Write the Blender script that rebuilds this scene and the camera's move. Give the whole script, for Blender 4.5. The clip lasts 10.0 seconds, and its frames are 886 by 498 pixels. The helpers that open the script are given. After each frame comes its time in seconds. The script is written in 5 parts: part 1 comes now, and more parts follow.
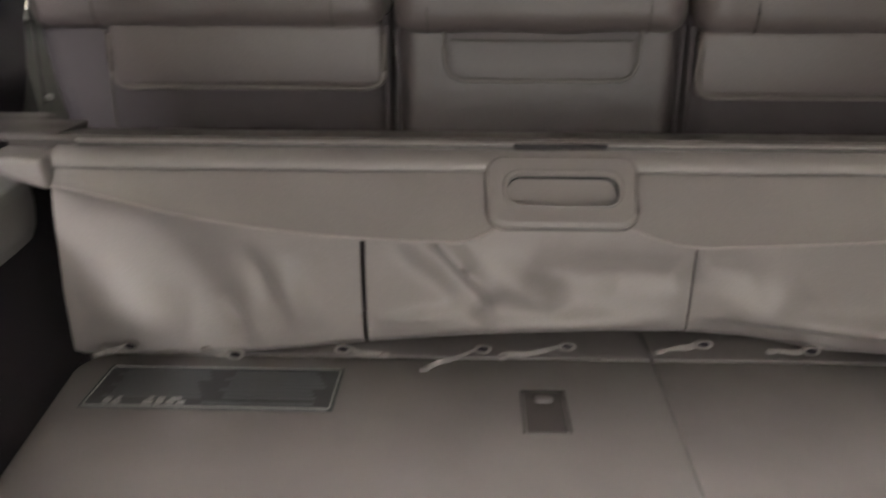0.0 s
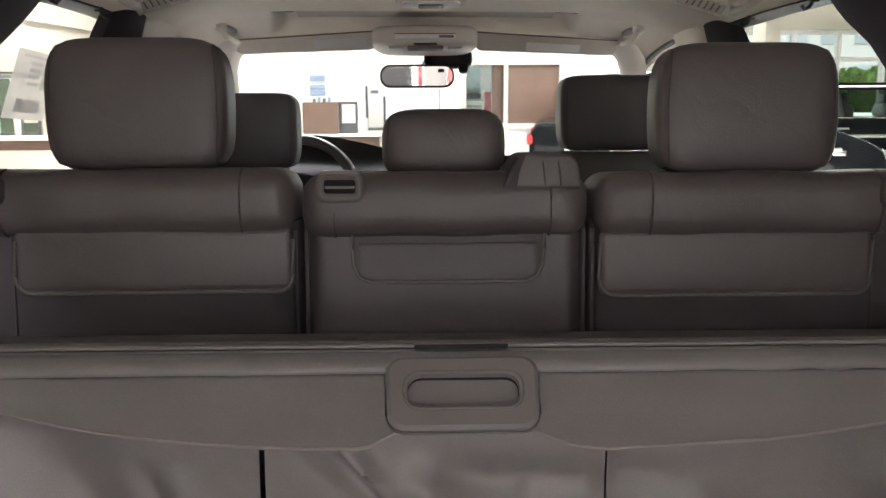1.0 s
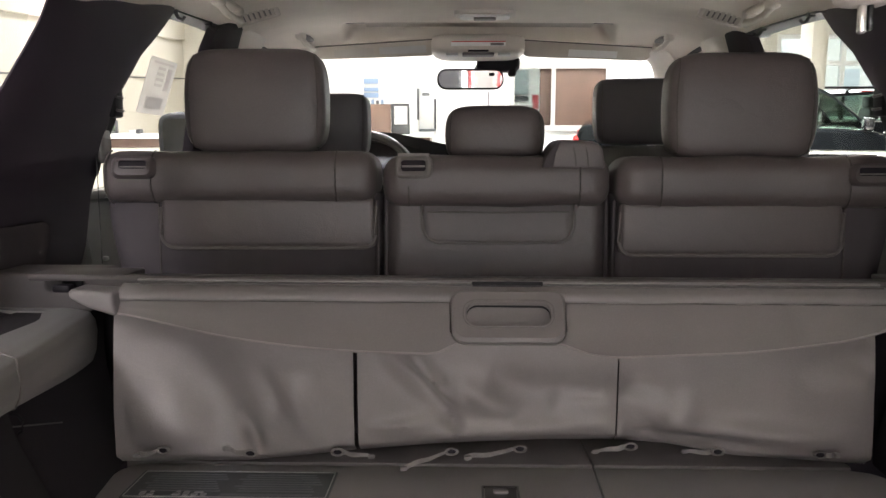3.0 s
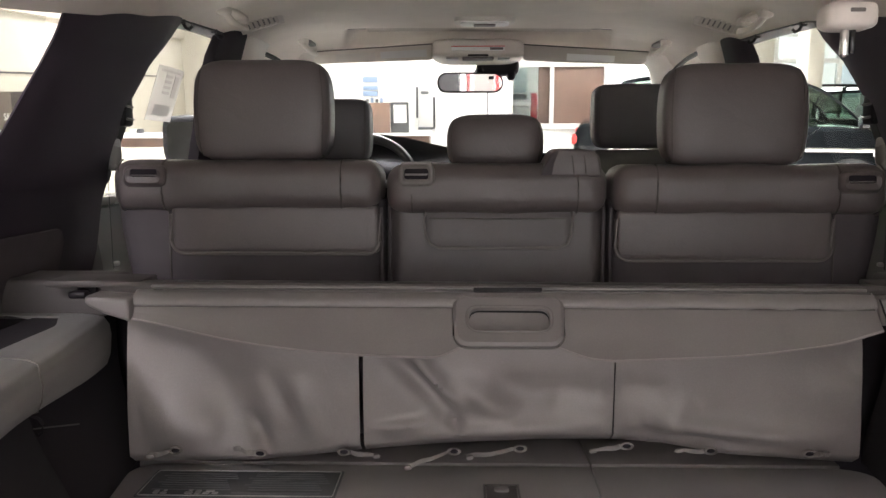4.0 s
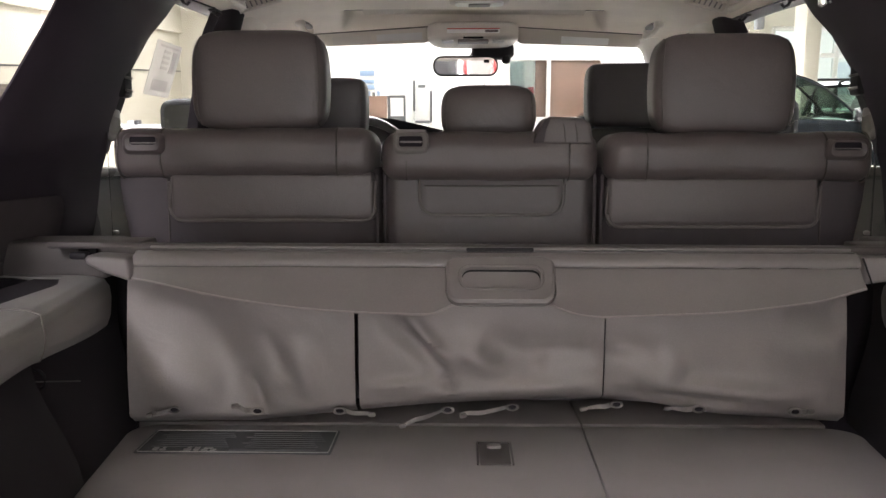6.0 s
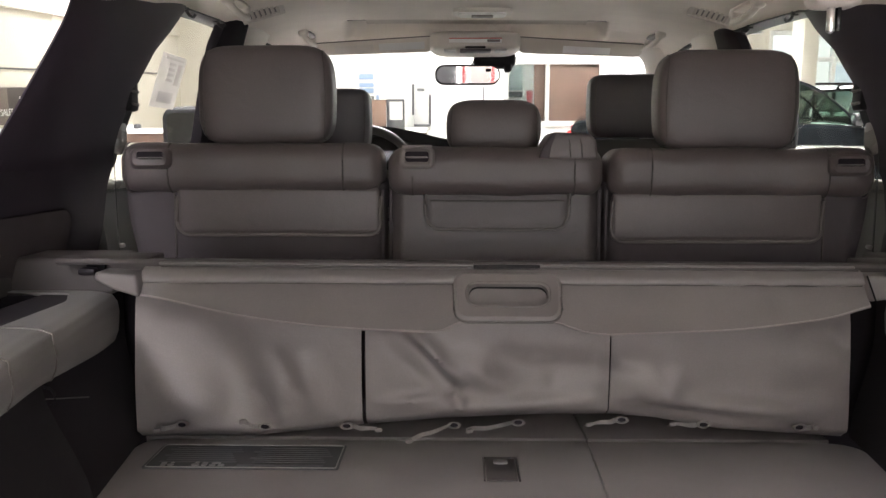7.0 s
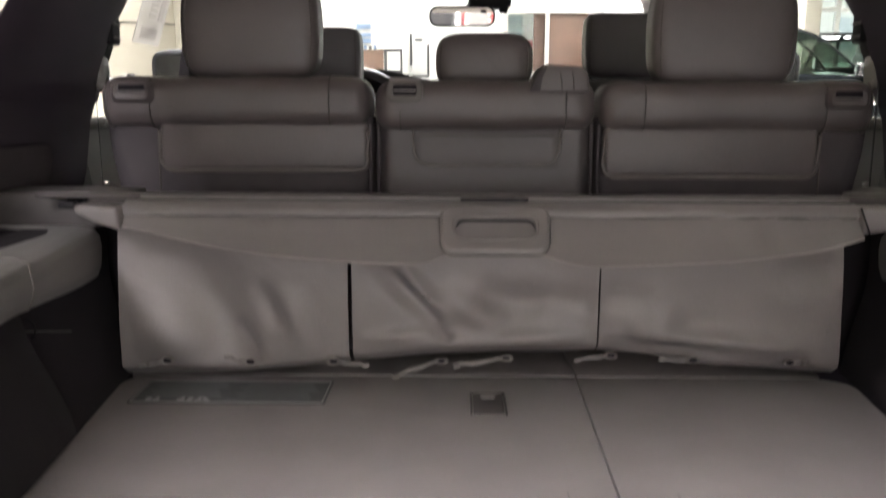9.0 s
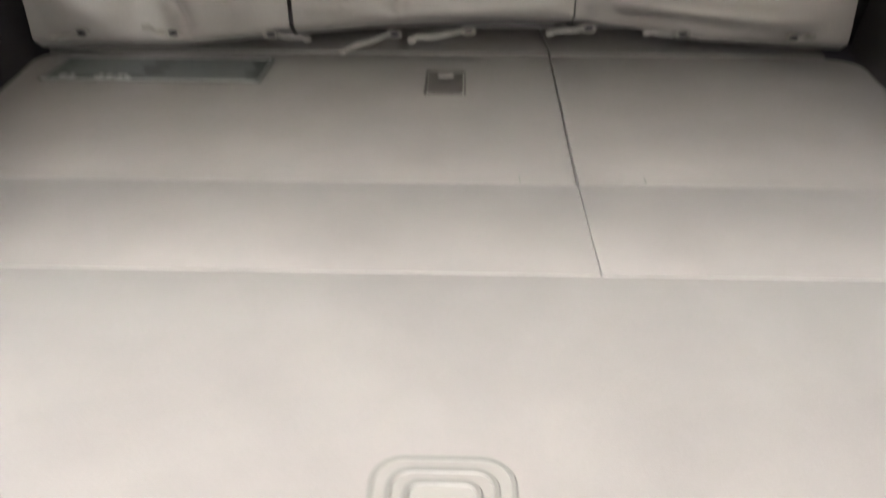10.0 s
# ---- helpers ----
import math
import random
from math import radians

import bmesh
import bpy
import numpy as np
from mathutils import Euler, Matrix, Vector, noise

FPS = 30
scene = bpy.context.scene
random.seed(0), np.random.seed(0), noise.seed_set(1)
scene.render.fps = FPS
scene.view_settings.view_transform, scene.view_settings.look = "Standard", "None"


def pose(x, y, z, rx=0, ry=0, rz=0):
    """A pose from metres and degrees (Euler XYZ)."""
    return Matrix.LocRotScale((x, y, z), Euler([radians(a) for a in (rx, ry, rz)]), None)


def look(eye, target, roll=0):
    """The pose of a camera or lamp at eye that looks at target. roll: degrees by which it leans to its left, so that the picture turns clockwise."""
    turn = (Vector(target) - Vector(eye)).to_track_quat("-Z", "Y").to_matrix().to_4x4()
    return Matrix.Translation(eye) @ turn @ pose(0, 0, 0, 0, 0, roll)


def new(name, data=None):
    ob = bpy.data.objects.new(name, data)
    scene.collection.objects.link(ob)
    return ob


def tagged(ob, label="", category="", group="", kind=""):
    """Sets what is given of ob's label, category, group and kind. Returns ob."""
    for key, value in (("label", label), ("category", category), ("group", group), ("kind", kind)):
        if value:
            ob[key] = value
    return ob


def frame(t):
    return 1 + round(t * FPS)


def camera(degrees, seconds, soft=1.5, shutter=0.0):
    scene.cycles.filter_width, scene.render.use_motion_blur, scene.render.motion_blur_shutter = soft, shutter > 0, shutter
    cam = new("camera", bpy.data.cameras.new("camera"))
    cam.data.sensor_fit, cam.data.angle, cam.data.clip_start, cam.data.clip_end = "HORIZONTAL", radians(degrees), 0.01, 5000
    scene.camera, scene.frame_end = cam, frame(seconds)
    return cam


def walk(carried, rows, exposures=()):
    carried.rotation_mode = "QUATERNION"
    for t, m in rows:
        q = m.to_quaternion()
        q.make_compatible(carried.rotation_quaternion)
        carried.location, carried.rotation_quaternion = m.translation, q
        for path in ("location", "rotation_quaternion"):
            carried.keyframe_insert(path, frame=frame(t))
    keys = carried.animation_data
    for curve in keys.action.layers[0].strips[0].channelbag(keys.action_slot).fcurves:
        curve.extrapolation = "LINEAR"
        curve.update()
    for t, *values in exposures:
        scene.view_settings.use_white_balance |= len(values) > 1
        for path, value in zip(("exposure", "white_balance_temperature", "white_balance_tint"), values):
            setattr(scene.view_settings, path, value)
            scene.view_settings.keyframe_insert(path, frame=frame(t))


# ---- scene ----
cam = camera(55.1, 10.0, soft=1.45, shutter=0.45)
# The car stands a little nose-down: its load floor is the plane z = 0 of the car's own frame.
CAR = pose(0, 0, 0.88, -4.5, 0, 0)
HALL = Matrix.Identity(4)
PATH = [
    (0, (-0.099, 0.059, 0.595), (-0.167, 1.942, -0.077), -0.1),
    (0.3, (-0.083, 0.064, 0.61), (-0.035, 1.986, 0.06), -0.1),
    (0.5, (-0.079, 0.057, 0.626), (-0.015, 2.007, 0.187), -0.1),
    (0.8, (-0.063, 0.077, 0.604), (0.01, 2.059, 0.348), -0.2),
    (1, (-0.038, 0.069, 0.6), (0.014, 2.056, 0.374), -0.4),
    (1.5, (-0.019, 0.057, 0.588), (-0.085, 2.043, 0.367), -0.1),
    (2, (-0.03, -0.029, 0.585), (-0.095, 1.959, 0.368), -0.0),
    (2.5, (-0.045, -0.166, 0.574), (-0.106, 1.822, 0.362), -0.0),
    (2.7, (-0.05, -0.228, 0.569), (-0.109, 1.759, 0.355), -0.0),
    (4, (-0.061, -0.334, 0.593), (-0.115, 1.652, 0.366), -0.1),
    (4.5, (-0.047, -0.337, 0.58), (-0.101, 1.65, 0.353), -0.1),
    (5, (-0.014, -0.354, 0.559), (-0.069, 1.633, 0.335), -0.1),
    (5.5, (-0.023, -0.364, 0.531), (-0.072, 1.622, 0.305), -0.0),
    (5.7, (-0.037, -0.368, 0.528), (-0.085, 1.618, 0.299), -0.1),
    (6.8, (-0.068, -0.378, 0.557), (-0.113, 1.606, 0.324), 0.0),
    (7, (-0.07, -0.379, 0.56), (-0.112, 1.607, 0.332), -0.0),
    (7.5, (-0.062, -0.378, 0.572), (-0.104, 1.609, 0.345), -0.1),
    (8, (-0.059, -0.377, 0.566), (-0.098, 1.61, 0.339), -0.1),
    (8.5, (-0.058, -0.371, 0.567), (-0.096, 1.614, 0.329), -0.0),
    (9, (-0.047, -0.357, 0.518), (-0.089, 1.614, 0.186), 0.0),
    (9.2, (-0.049, -0.338, 0.479), (-0.083, 1.617, 0.06), 0.1),
    (9.5, (-0.016, -0.299, 0.461), (-0.063, 1.602, -0.16), -0.0),
    (9.7, (-0.006, -0.26, 0.454), (-0.037, 1.583, -0.322), 0.1),
    (10, (0.03, -0.205, 0.427), (-0.012, 1.535, -0.558), 0.2),
]
EXPOSURE = [(0, 0.42, 6760, 7), (0.4, 0.26, 6650, 8), (1, -0.18, 6500, 10), (2, -0.12, 6500, 10), (4, 0, 6520, 12), (8.6, 0, 6520, 12), (9.0, 0, 6560, 11), (9.5, 0.36, 6600, 6), (9.8, 0.62, 6620, 3), (10, 0.69, 6680, 0)]
walk(cam, [(t, CAR @ look(eye, target, roll)) for t, eye, target, roll in PATH], EXPOSURE)

# ---- light ----
world = bpy.data.worlds.new("sky")
scene.world = world
world.use_nodes = True
wn, wl = world.node_tree.nodes, world.node_tree.links
sky = wn.new("ShaderNodeTexSky")
sky.sky_type, sky.sun_disc = "NISHITA", False
sky.sun_elevation, sky.sun_rotation = radians(43.5), radians(206.6)
wl.new(sky.outputs["Color"], wn["Background"].inputs["Color"])
wn["Background"].inputs["Strength"].default_value = 0.15


def lamp(name, x, y, z, sx, sy, watts, colour, target, spread=180):
    data = bpy.data.lights.new(name, "AREA")
    data.shape, data.size, data.size_y, data.energy, data.color = "RECTANGLE", sx, sy, watts, colour
    data.spread = radians(spread)
    ob = new(name, data)
    ob.matrix_world = look((x, y, z), target)
    return ob


WARM = (1.0, 0.957, 1.012)
DAY = (0.97, 0.967, 1.0)
# Ceiling lamps are out of view; places and watts are set for brightness.
lamp("ceiling_lamp_rear", -0.9, -2.2, 3.25, 1.4, 1.2, 440, WARM, (-0.9, -2.2, 0))
# Two unseen fills, added to light the curtain and seat backs from behind.
lamp("far_fill_lamp", -0.4, -6.0, 3.25, 3.0, 2.4, 170, WARM, (-0.4, -6.0, 0))
lamp("rear_fill_lamp", 0.3, -8.85, 1.55, 5.0, 2.3, 320, DAY, (0.3, 0, 1.4))
lamp("ceiling_lamp_left", -2.2, 5.6, 3.25, 1.0, 5.6, 150, WARM, (-2.2, 5.6, 0), 95)
# Unseen fill, added to brighten the far left wall.
lamp("corner_fill_lamp", -4.05, 11.6, 3.25, 0.8, 5.0, 185, WARM, (-4.05, 11.6, 0), 150)
lamp("ceiling_lamp_right", 2.9, 8.0, 3.25, 1.2, 9.0, 1150, WARM, (2.9, 8.0, 0), 125)
lamp("window_daylight_front", 7.3, 14.75, 1.4, 8.4, 1.9, 420, DAY, (7.3, 0, 1.2))
lamp("ceiling_lamp_front", -0.7, 5.0, 3.25, 2.0, 2.4, 950, WARM, (-0.7, 5.0, 0), 115)
# Unseen fill, added so that the front wall turns white.
lamp("wall_fill_lamp", -0.3, 9.5, 3.2, 4.6, 0.4, 130, WARM, (-0.3, 11.2, 1.3))

sun = bpy.data.lights.new("sun", "SUN")
sun.energy, sun.angle, sun.color = 5.0, radians(0.5), (1.0, 0.96, 0.9)
sun_ob = new("sun", sun)
sun_ob.matrix_world = look((-8, -16, 17), (0, 0, 0))

# ---- materials ----


def material(name, colour, rough=0.6, metal=0.0, vary=0.12, scale=6.0, fine=260.0, bump=0.08, spec=0.5, sheen=0.0, rough_vary=0.08, kind="noise", crease=0.0, crease_scale=22.0):
    m = bpy.data.materials.new(name)
    m.use_nodes = True
    n, l = m.node_tree.nodes, m.node_tree.links
    b = n["Principled BSDF"]
    b.inputs["Metallic"].default_value = metal
    b.inputs["Specular IOR Level"].default_value = spec
    if sheen:
        b.inputs["Sheen Weight"].default_value = sheen
    at = n.new("ShaderNodeTexCoord")
    big = n.new("ShaderNodeTexNoise")
    big.inputs["Scale"].default_value, big.inputs["Detail"].default_value = scale, 4
    small = n.new("ShaderNodeTexVoronoi" if kind == "grain" else "ShaderNodeTexNoise")
    small.inputs["Scale"].default_value = fine
    l.new(at.outputs["Object"], big.inputs["Vector"])
    l.new(at.outputs["Object"], small.inputs["Vector"])
    out = small.outputs["Distance"] if kind == "grain" else small.outputs["Fac"]
    mix = n.new("ShaderNodeMath")
    mix.operation = "MULTIPLY_ADD"
    l.new(out, mix.inputs[0])
    mix.inputs[1].default_value = 0.45
    l.new(big.outputs["Fac"], mix.inputs[2])
    ramp = n.new("ShaderNodeValToRGB")
    ramp.color_ramp.elements[0].position, ramp.color_ramp.elements[1].position = 0.42, 0.98
    lo = [max(c * (1 - vary), 0) for c in colour]
    hi = [min(c * (1 + vary), 1) for c in colour]
    ramp.color_ramp.elements[0].color, ramp.color_ramp.elements[1].color = (*lo, 1), (*hi, 1)
    l.new(mix.outputs[0], ramp.inputs["Fac"])
    l.new(ramp.outputs["Color"], b.inputs["Base Color"])
    rr = n.new("ShaderNodeMapRange")
    rr.inputs["To Min"].default_value, rr.inputs["To Max"].default_value = max(rough - rough_vary, 0.02), min(rough + rough_vary, 1)
    l.new(big.outputs["Fac"], rr.inputs["Value"])
    l.new(rr.outputs["Result"], b.inputs["Roughness"])
    if bump:
        bp = n.new("ShaderNodeBump")
        bp.inputs["Strength"].default_value, bp.inputs["Distance"].default_value = bump, 0.002
        l.new(out, bp.inputs["Height"])
        if crease:
            fold, soft = n.new("ShaderNodeTexNoise"), n.new("ShaderNodeBump")
            fold.inputs["Scale"].default_value, fold.inputs["Detail"].default_value, fold.inputs["Distortion"].default_value = crease_scale, 3, 1.2
            soft.inputs["Strength"].default_value, soft.inputs["Distance"].default_value = crease, 0.006
            l.new(at.outputs["Object"], fold.inputs["Vector"])
            l.new(fold.outputs["Fac"], soft.inputs["Height"])
            l.new(soft.outputs["Normal"], bp.inputs["Normal"])
        l.new(bp.outputs["Normal"], b.inputs["Normal"])
    return m


def glass(name, tint, mirror=False, through=1.0):
    m = bpy.data.materials.new(name)
    m.use_nodes = True
    n, l = m.node_tree.nodes, m.node_tree.links
    if mirror:
        b = n["Principled BSDF"]
        b.inputs["Base Color"].default_value, b.inputs["Metallic"].default_value, b.inputs["Roughness"].default_value = (*tint, 1), 1.0, 0.03
        return m
    n.remove(n["Principled BSDF"])
    clear, gloss, mix, fr = n.new("ShaderNodeBsdfTransparent"), n.new("ShaderNodeBsdfGlossy"), n.new("ShaderNodeMixShader"), n.new("ShaderNodeLayerWeight")
    power, scale = n.new("ShaderNodeMath"), n.new("ShaderNodeMath")
    power.operation, scale.operation = "POWER", "MULTIPLY_ADD"
    power.inputs[1].default_value, scale.inputs[1].default_value, scale.inputs[2].default_value = 5.0, 0.35, 0.012
    clear.inputs["Color"].default_value = (*tint, 1)
    gloss.inputs["Roughness"].default_value = 0.02
    l.new(fr.outputs["Facing"], power.inputs[0])
    l.new(power.outputs[0], scale.inputs[0])
    l.new(scale.outputs[0], mix.inputs[0])
    l.new(clear.outputs[0], mix.inputs[1])
    l.new(gloss.outputs[0], mix.inputs[2])
    l.new(mix.outputs[0], n["Material Output"].inputs["Surface"])
    return m


def glowing(name, colour, strength):
    m = bpy.data.materials.new(name)
    m.use_nodes = True
    b = m.node_tree.nodes["Principled BSDF"]
    b.inputs["Base Color"].default_value = (*colour, 1)
    b.inputs["Emission Color"].default_value = (*colour, 1)
    b.inputs["Emission Strength"].default_value = strength
    return m


LEATHER = material("grey_leather", (0.0985, 0.0822, 0.0815), 0.46, vary=0.10, scale=5, fine=420, bump=0.12, kind="grain", crease=0.22, crease_scale=16)
# The seat leather again, darkened for the shade low on the centre back.
LEATHER_SHADED = material("shaded_grey_leather", (0.082, 0.070, 0.071), 0.5, vary=0.10, scale=5, fine=420, bump=0.12, kind="grain", crease=0.22, crease_scale=16)
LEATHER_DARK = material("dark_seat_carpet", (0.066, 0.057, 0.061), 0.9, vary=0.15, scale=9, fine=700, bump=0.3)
PIPING = material("seat_piping", (0.11, 0.095, 0.088), 0.5, fine=500)
STITCH = material("stitched_seam", (0.075, 0.066, 0.06), 0.7, fine=600)
# One vinyl cover: the light on panels and valance is put into separate tones.
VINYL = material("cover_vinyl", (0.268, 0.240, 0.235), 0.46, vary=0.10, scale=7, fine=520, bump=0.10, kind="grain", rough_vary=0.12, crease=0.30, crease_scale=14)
VINYL_VALANCE = material("cover_valance", (0.190, 0.174, 0.172), 0.47, vary=0.09, scale=4, fine=480, bump=0.10, kind="grain", crease=0.16, crease_scale=11)
PLASTIC = material("grey_plastic", (0.185, 0.168, 0.165), 0.5, vary=0.07, scale=8, fine=600, bump=0.10, kind="grain")
PLASTIC_SHINY = material("smooth_grey_plastic", (0.22, 0.21, 0.195), 0.28, vary=0.06, scale=10, fine=400, bump=0.02)
BOLSTER = material("pale_armrest_trim", (0.215, 0.208, 0.203), 0.5, vary=0.09, scale=6, fine=500, bump=0.12, kind="grain")
BLACK = material("black_trim", (0.010, 0.008, 0.010), 0.55, vary=0.25, scale=5, fine=420, bump=0.10, spec=0.25)
BLACK_FELT = material("black_carpet_trim", (0.0150, 0.0108, 0.0152), 0.95, vary=0.3, scale=12, fine=600, bump=0.3)
PILLAR = material("black_pillar_trim", (0.034, 0.0255, 0.035), 0.62, vary=0.3, scale=4, fine=420, bump=0.10, spec=0.3)
TRIM_PANEL = material("dark_grey_trim_panel", (0.0145, 0.0115, 0.0142), 0.8, vary=0.2, scale=8, fine=500, bump=0.2)
BLACK_GLOSS = material("black_gloss", (0.01, 0.01, 0.011), 0.2, vary=0.2, scale=6, bump=0.0)
CARPET = material("load_floor_carpet", (0.226, 0.2035, 0.201), 0.95, vary=0.10, scale=8, fine=900, bump=0.18, spec=0.2, sheen=0.15)
# Load-floor carpet darkened: the shade below the curtain is put into its colour.
CARPET_SHADED = material("shaded_floor_carpet", (0.185, 0.168, 0.167), 0.95, vary=0.13, scale=11, fine=900, bump=0.4, spec=0.2)
DOOR_CARD = material("door_card_vinyl", (0.135, 0.133, 0.128), 0.6, vary=0.1, scale=8, fine=500, bump=0.12)
CARPET_GREY = material("trim_carpet_grey", (0.080, 0.069, 0.073), 0.95, vary=0.12, scale=14, fine=700, bump=0.3, spec=0.2)
LINER = material("headliner_fabric", (0.80, 0.74, 0.67), 0.95, vary=0.05, scale=9, fine=800, bump=0.18, spec=0.2)
LINER_PLASTIC = material("headliner_plastic", (0.66, 0.61, 0.55), 0.5, vary=0.05, scale=9, fine=500, bump=0.05)
VISOR = material("visor_cloth", (0.60, 0.55, 0.49), 0.9, vary=0.06, scale=9, fine=700, bump=0.12)
DASH = material("dashboard_plastic", (0.022, 0.022, 0.024), 0.8, spec=0.25, vary=0.15, scale=8, fine=500, bump=0.12)
FRONT_SEAT = material("front_seat_leather", (0.090, 0.082, 0.088), 0.45, vary=0.12, scale=6, fine=420, bump=0.14, kind="grain")
LEATHER_FRONT = material("front_back_leather", (0.085, 0.083, 0.080), 0.5, vary=0.1, scale=6, fine=420, bump=0.14, kind="grain")


def sheer_paper(name, colour):
    m = bpy.data.materials.new(name)
    m.use_nodes = True
    n, l = m.node_tree.nodes, m.node_tree.links
    n.remove(n["Principled BSDF"])
    a, b, c = n.new("ShaderNodeBsdfTransparent"), n.new("ShaderNodeBsdfTranslucent"), n.new("ShaderNodeMixShader")
    b.inputs["Color"].default_value = (*colour, 1)
    c.inputs[0].default_value = 0.55
    l.new(a.outputs[0], c.inputs[1])
    l.new(b.outputs[0], c.inputs[2])
    l.new(c.outputs[0], n["Material Output"].inputs["Surface"])
    return m


def leafy(name, colour):
    m = bpy.data.materials.new(name)
    m.use_nodes = True
    n, l = m.node_tree.nodes, m.node_tree.links
    n.remove(n["Principled BSDF"])
    a, b, c, r, g = n.new("ShaderNodeBsdfDiffuse"), n.new("ShaderNodeBsdfTranslucent"), n.new("ShaderNodeMixShader"), n.new("ShaderNodeNewGeometry"), n.new("ShaderNodeValToRGB")
    g.color_ramp.elements[0].color, g.color_ramp.elements[1].color = (*[0.6 * k for k in colour], 1), (*[1.35 * k for k in colour], 1)
    l.new(r.outputs["Random Per Island"], g.inputs["Fac"])
    for q in (a, b):
        l.new(g.outputs["Color"], q.inputs["Color"])
    c.inputs[0].default_value = 0.55
    l.new(a.outputs[0], c.inputs[1])
    l.new(b.outputs[0], c.inputs[2])
    l.new(c.outputs[0], n["Material Output"].inputs["Surface"])
    return m


SHEER = sheer_paper("thin_printed_paper", (0.55, 0.54, 0.55))
SHEER_INK = sheer_paper("print_on_thin_paper", (0.47, 0.46, 0.475))
CHROME = material("chrome", (0.75, 0.75, 0.75), 0.18, metal=1.0, vary=0.05, bump=0.0)
STEEL = material("dull_steel", (0.42, 0.41, 0.40), 0.4, metal=1.0, vary=0.12, scale=20, bump=0.02)
WEB_BLACK = material("black_belt", (0.03, 0.03, 0.03), 0.8, vary=0.15, scale=30, fine=700, bump=0.3)
PALE = material("pale_plastic", (0.55, 0.51, 0.47), 0.45, vary=0.06, scale=10, bump=0.03)
LABEL_DARK = material("label_dark", (0.065, 0.066, 0.07), 0.5, vary=0.18, scale=30, bump=0.0)
LABEL_INK = material("label_ink", (0.13, 0.135, 0.14), 0.55, vary=0.1, bump=0.0)
LABEL_PALE = material("label_pale", (0.34, 0.335, 0.325), 0.5, vary=0.15, scale=40, bump=0.0)
PAPER = material("paper", (0.62, 0.61, 0.60), 0.8, vary=0.05, bump=0.02)
PAPER_WHITE = material("white_paper", (0.86, 0.85, 0.83), 0.7, vary=0.03, bump=0.02)
RED = material("red_paint", (0.55, 0.03, 0.03), 0.45, vary=0.08, bump=0.0)
GLASS = glass("car_glass", (0.90, 0.93, 0.91))
SIDE_GLASS = glass("door_glass", (0.925, 0.94, 0.925))
GLASS_GREEN = glass("green_tinted_glass", (0.44, 0.51, 0.465))
PLASTIC_DARK = material("dark_grey_plastic", (0.125, 0.112, 0.106), 0.45, vary=0.08, scale=9, fine=600, bump=0.08, kind="grain")
LEDGE = material("dark_ledge_plastic", (0.075, 0.066, 0.064), 0.5, vary=0.08, scale=9, fine=600, bump=0.08, kind="grain")
PULL = material("floor_pull_plastic", (0.215, 0.20, 0.192), 0.75, vary=0.06, scale=9, fine=600, bump=0.05)
PULL_EDGE = material("floor_pull_edge", (0.15, 0.14, 0.135), 0.7, vary=0.08, scale=9, fine=600, bump=0.05)
TAB = material("tab_elastic", (0.215, 0.196, 0.188), 0.8, vary=0.25, scale=60, fine=800, bump=0.3)
MIRROR = glass("mirror", (0.58, 0.58, 0.56), mirror=True)
WALL = material("cream_wall_paint", (0.52, 0.495, 0.42), 0.85, vary=0.04, scale=3, fine=120, bump=0.05)
WALL_WHITE = material("white_wall_paint", (0.85, 0.85, 0.82), 0.85, vary=0.03, scale=3, fine=120, bump=0.05)
CEILING = material("ceiling_tile", (0.62, 0.63, 0.55), 0.9, vary=0.05, scale=4, fine=90, bump=0.1)
FLOOR_TILE = material("showroom_tile", (0.74, 0.72, 0.68), 0.25, vary=0.06, scale=2.5, fine=60, bump=0.0)
WOOD = material("brown_wood_panel", (0.13, 0.075, 0.055), 0.45, vary=0.2, scale=5, fine=90, bump=0.05)
WOOD_DARK = material("dark_wood", (0.075, 0.042, 0.03), 0.5, vary=0.2, scale=6, fine=80, bump=0.05)
BOARD = material("dark_sign_board", (0.03, 0.022, 0.02), 0.5, vary=0.15, bump=0.0)
BOARD_BROWN = material("brown_sign_board", (0.09, 0.07, 0.055), 0.5, vary=0.15, bump=0.0)
FRAME = material("white_window_frame", (0.75, 0.76, 0.74), 0.4, vary=0.05, bump=0.0)
FRAME_GREY = material("grey_window_frame", (0.50, 0.48, 0.46), 0.4, vary=0.05, bump=0.0)
PALE_BLUE = material("pale_blue_grey", (0.52, 0.58, 0.62), 0.3, vary=0.1, bump=0.0)
CYAN = material("pale_cyan_board", (0.45, 0.56, 0.57), 0.4, vary=0.2, scale=6, bump=0.0)
BLUE = material("blue_print", (0.26, 0.35, 0.52), 0.5, vary=0.1, bump=0.0)
CAR_PAINT = material("dark_car_paint", (0.006, 0.007, 0.008), 0.06, vary=0.15, scale=3, bump=0.0, spec=0.07, rough_vary=0.02)
TYRE = material("tyre_rubber", (0.02, 0.02, 0.02), 0.85, vary=0.2, scale=30, bump=0.1)
LEAF = leafy("leaf", (0.22, 0.36, 0.10))
CONCRETE = material("pale_forecourt", (0.5, 0.49, 0.46), 0.9, vary=0.12, scale=1.5, fine=60, bump=0.1)

# ---- mesh tools ----


def thing(name, base, label, category, group="", kind="", at=CAR):
    ob = new(name)
    ob.matrix_world = at @ Matrix.Translation(base)
    ob["base"] = 1
    tagged(ob, label, category, group, kind)
    BASE[ob.name] = Vector(base)
    return ob


BASE = {}


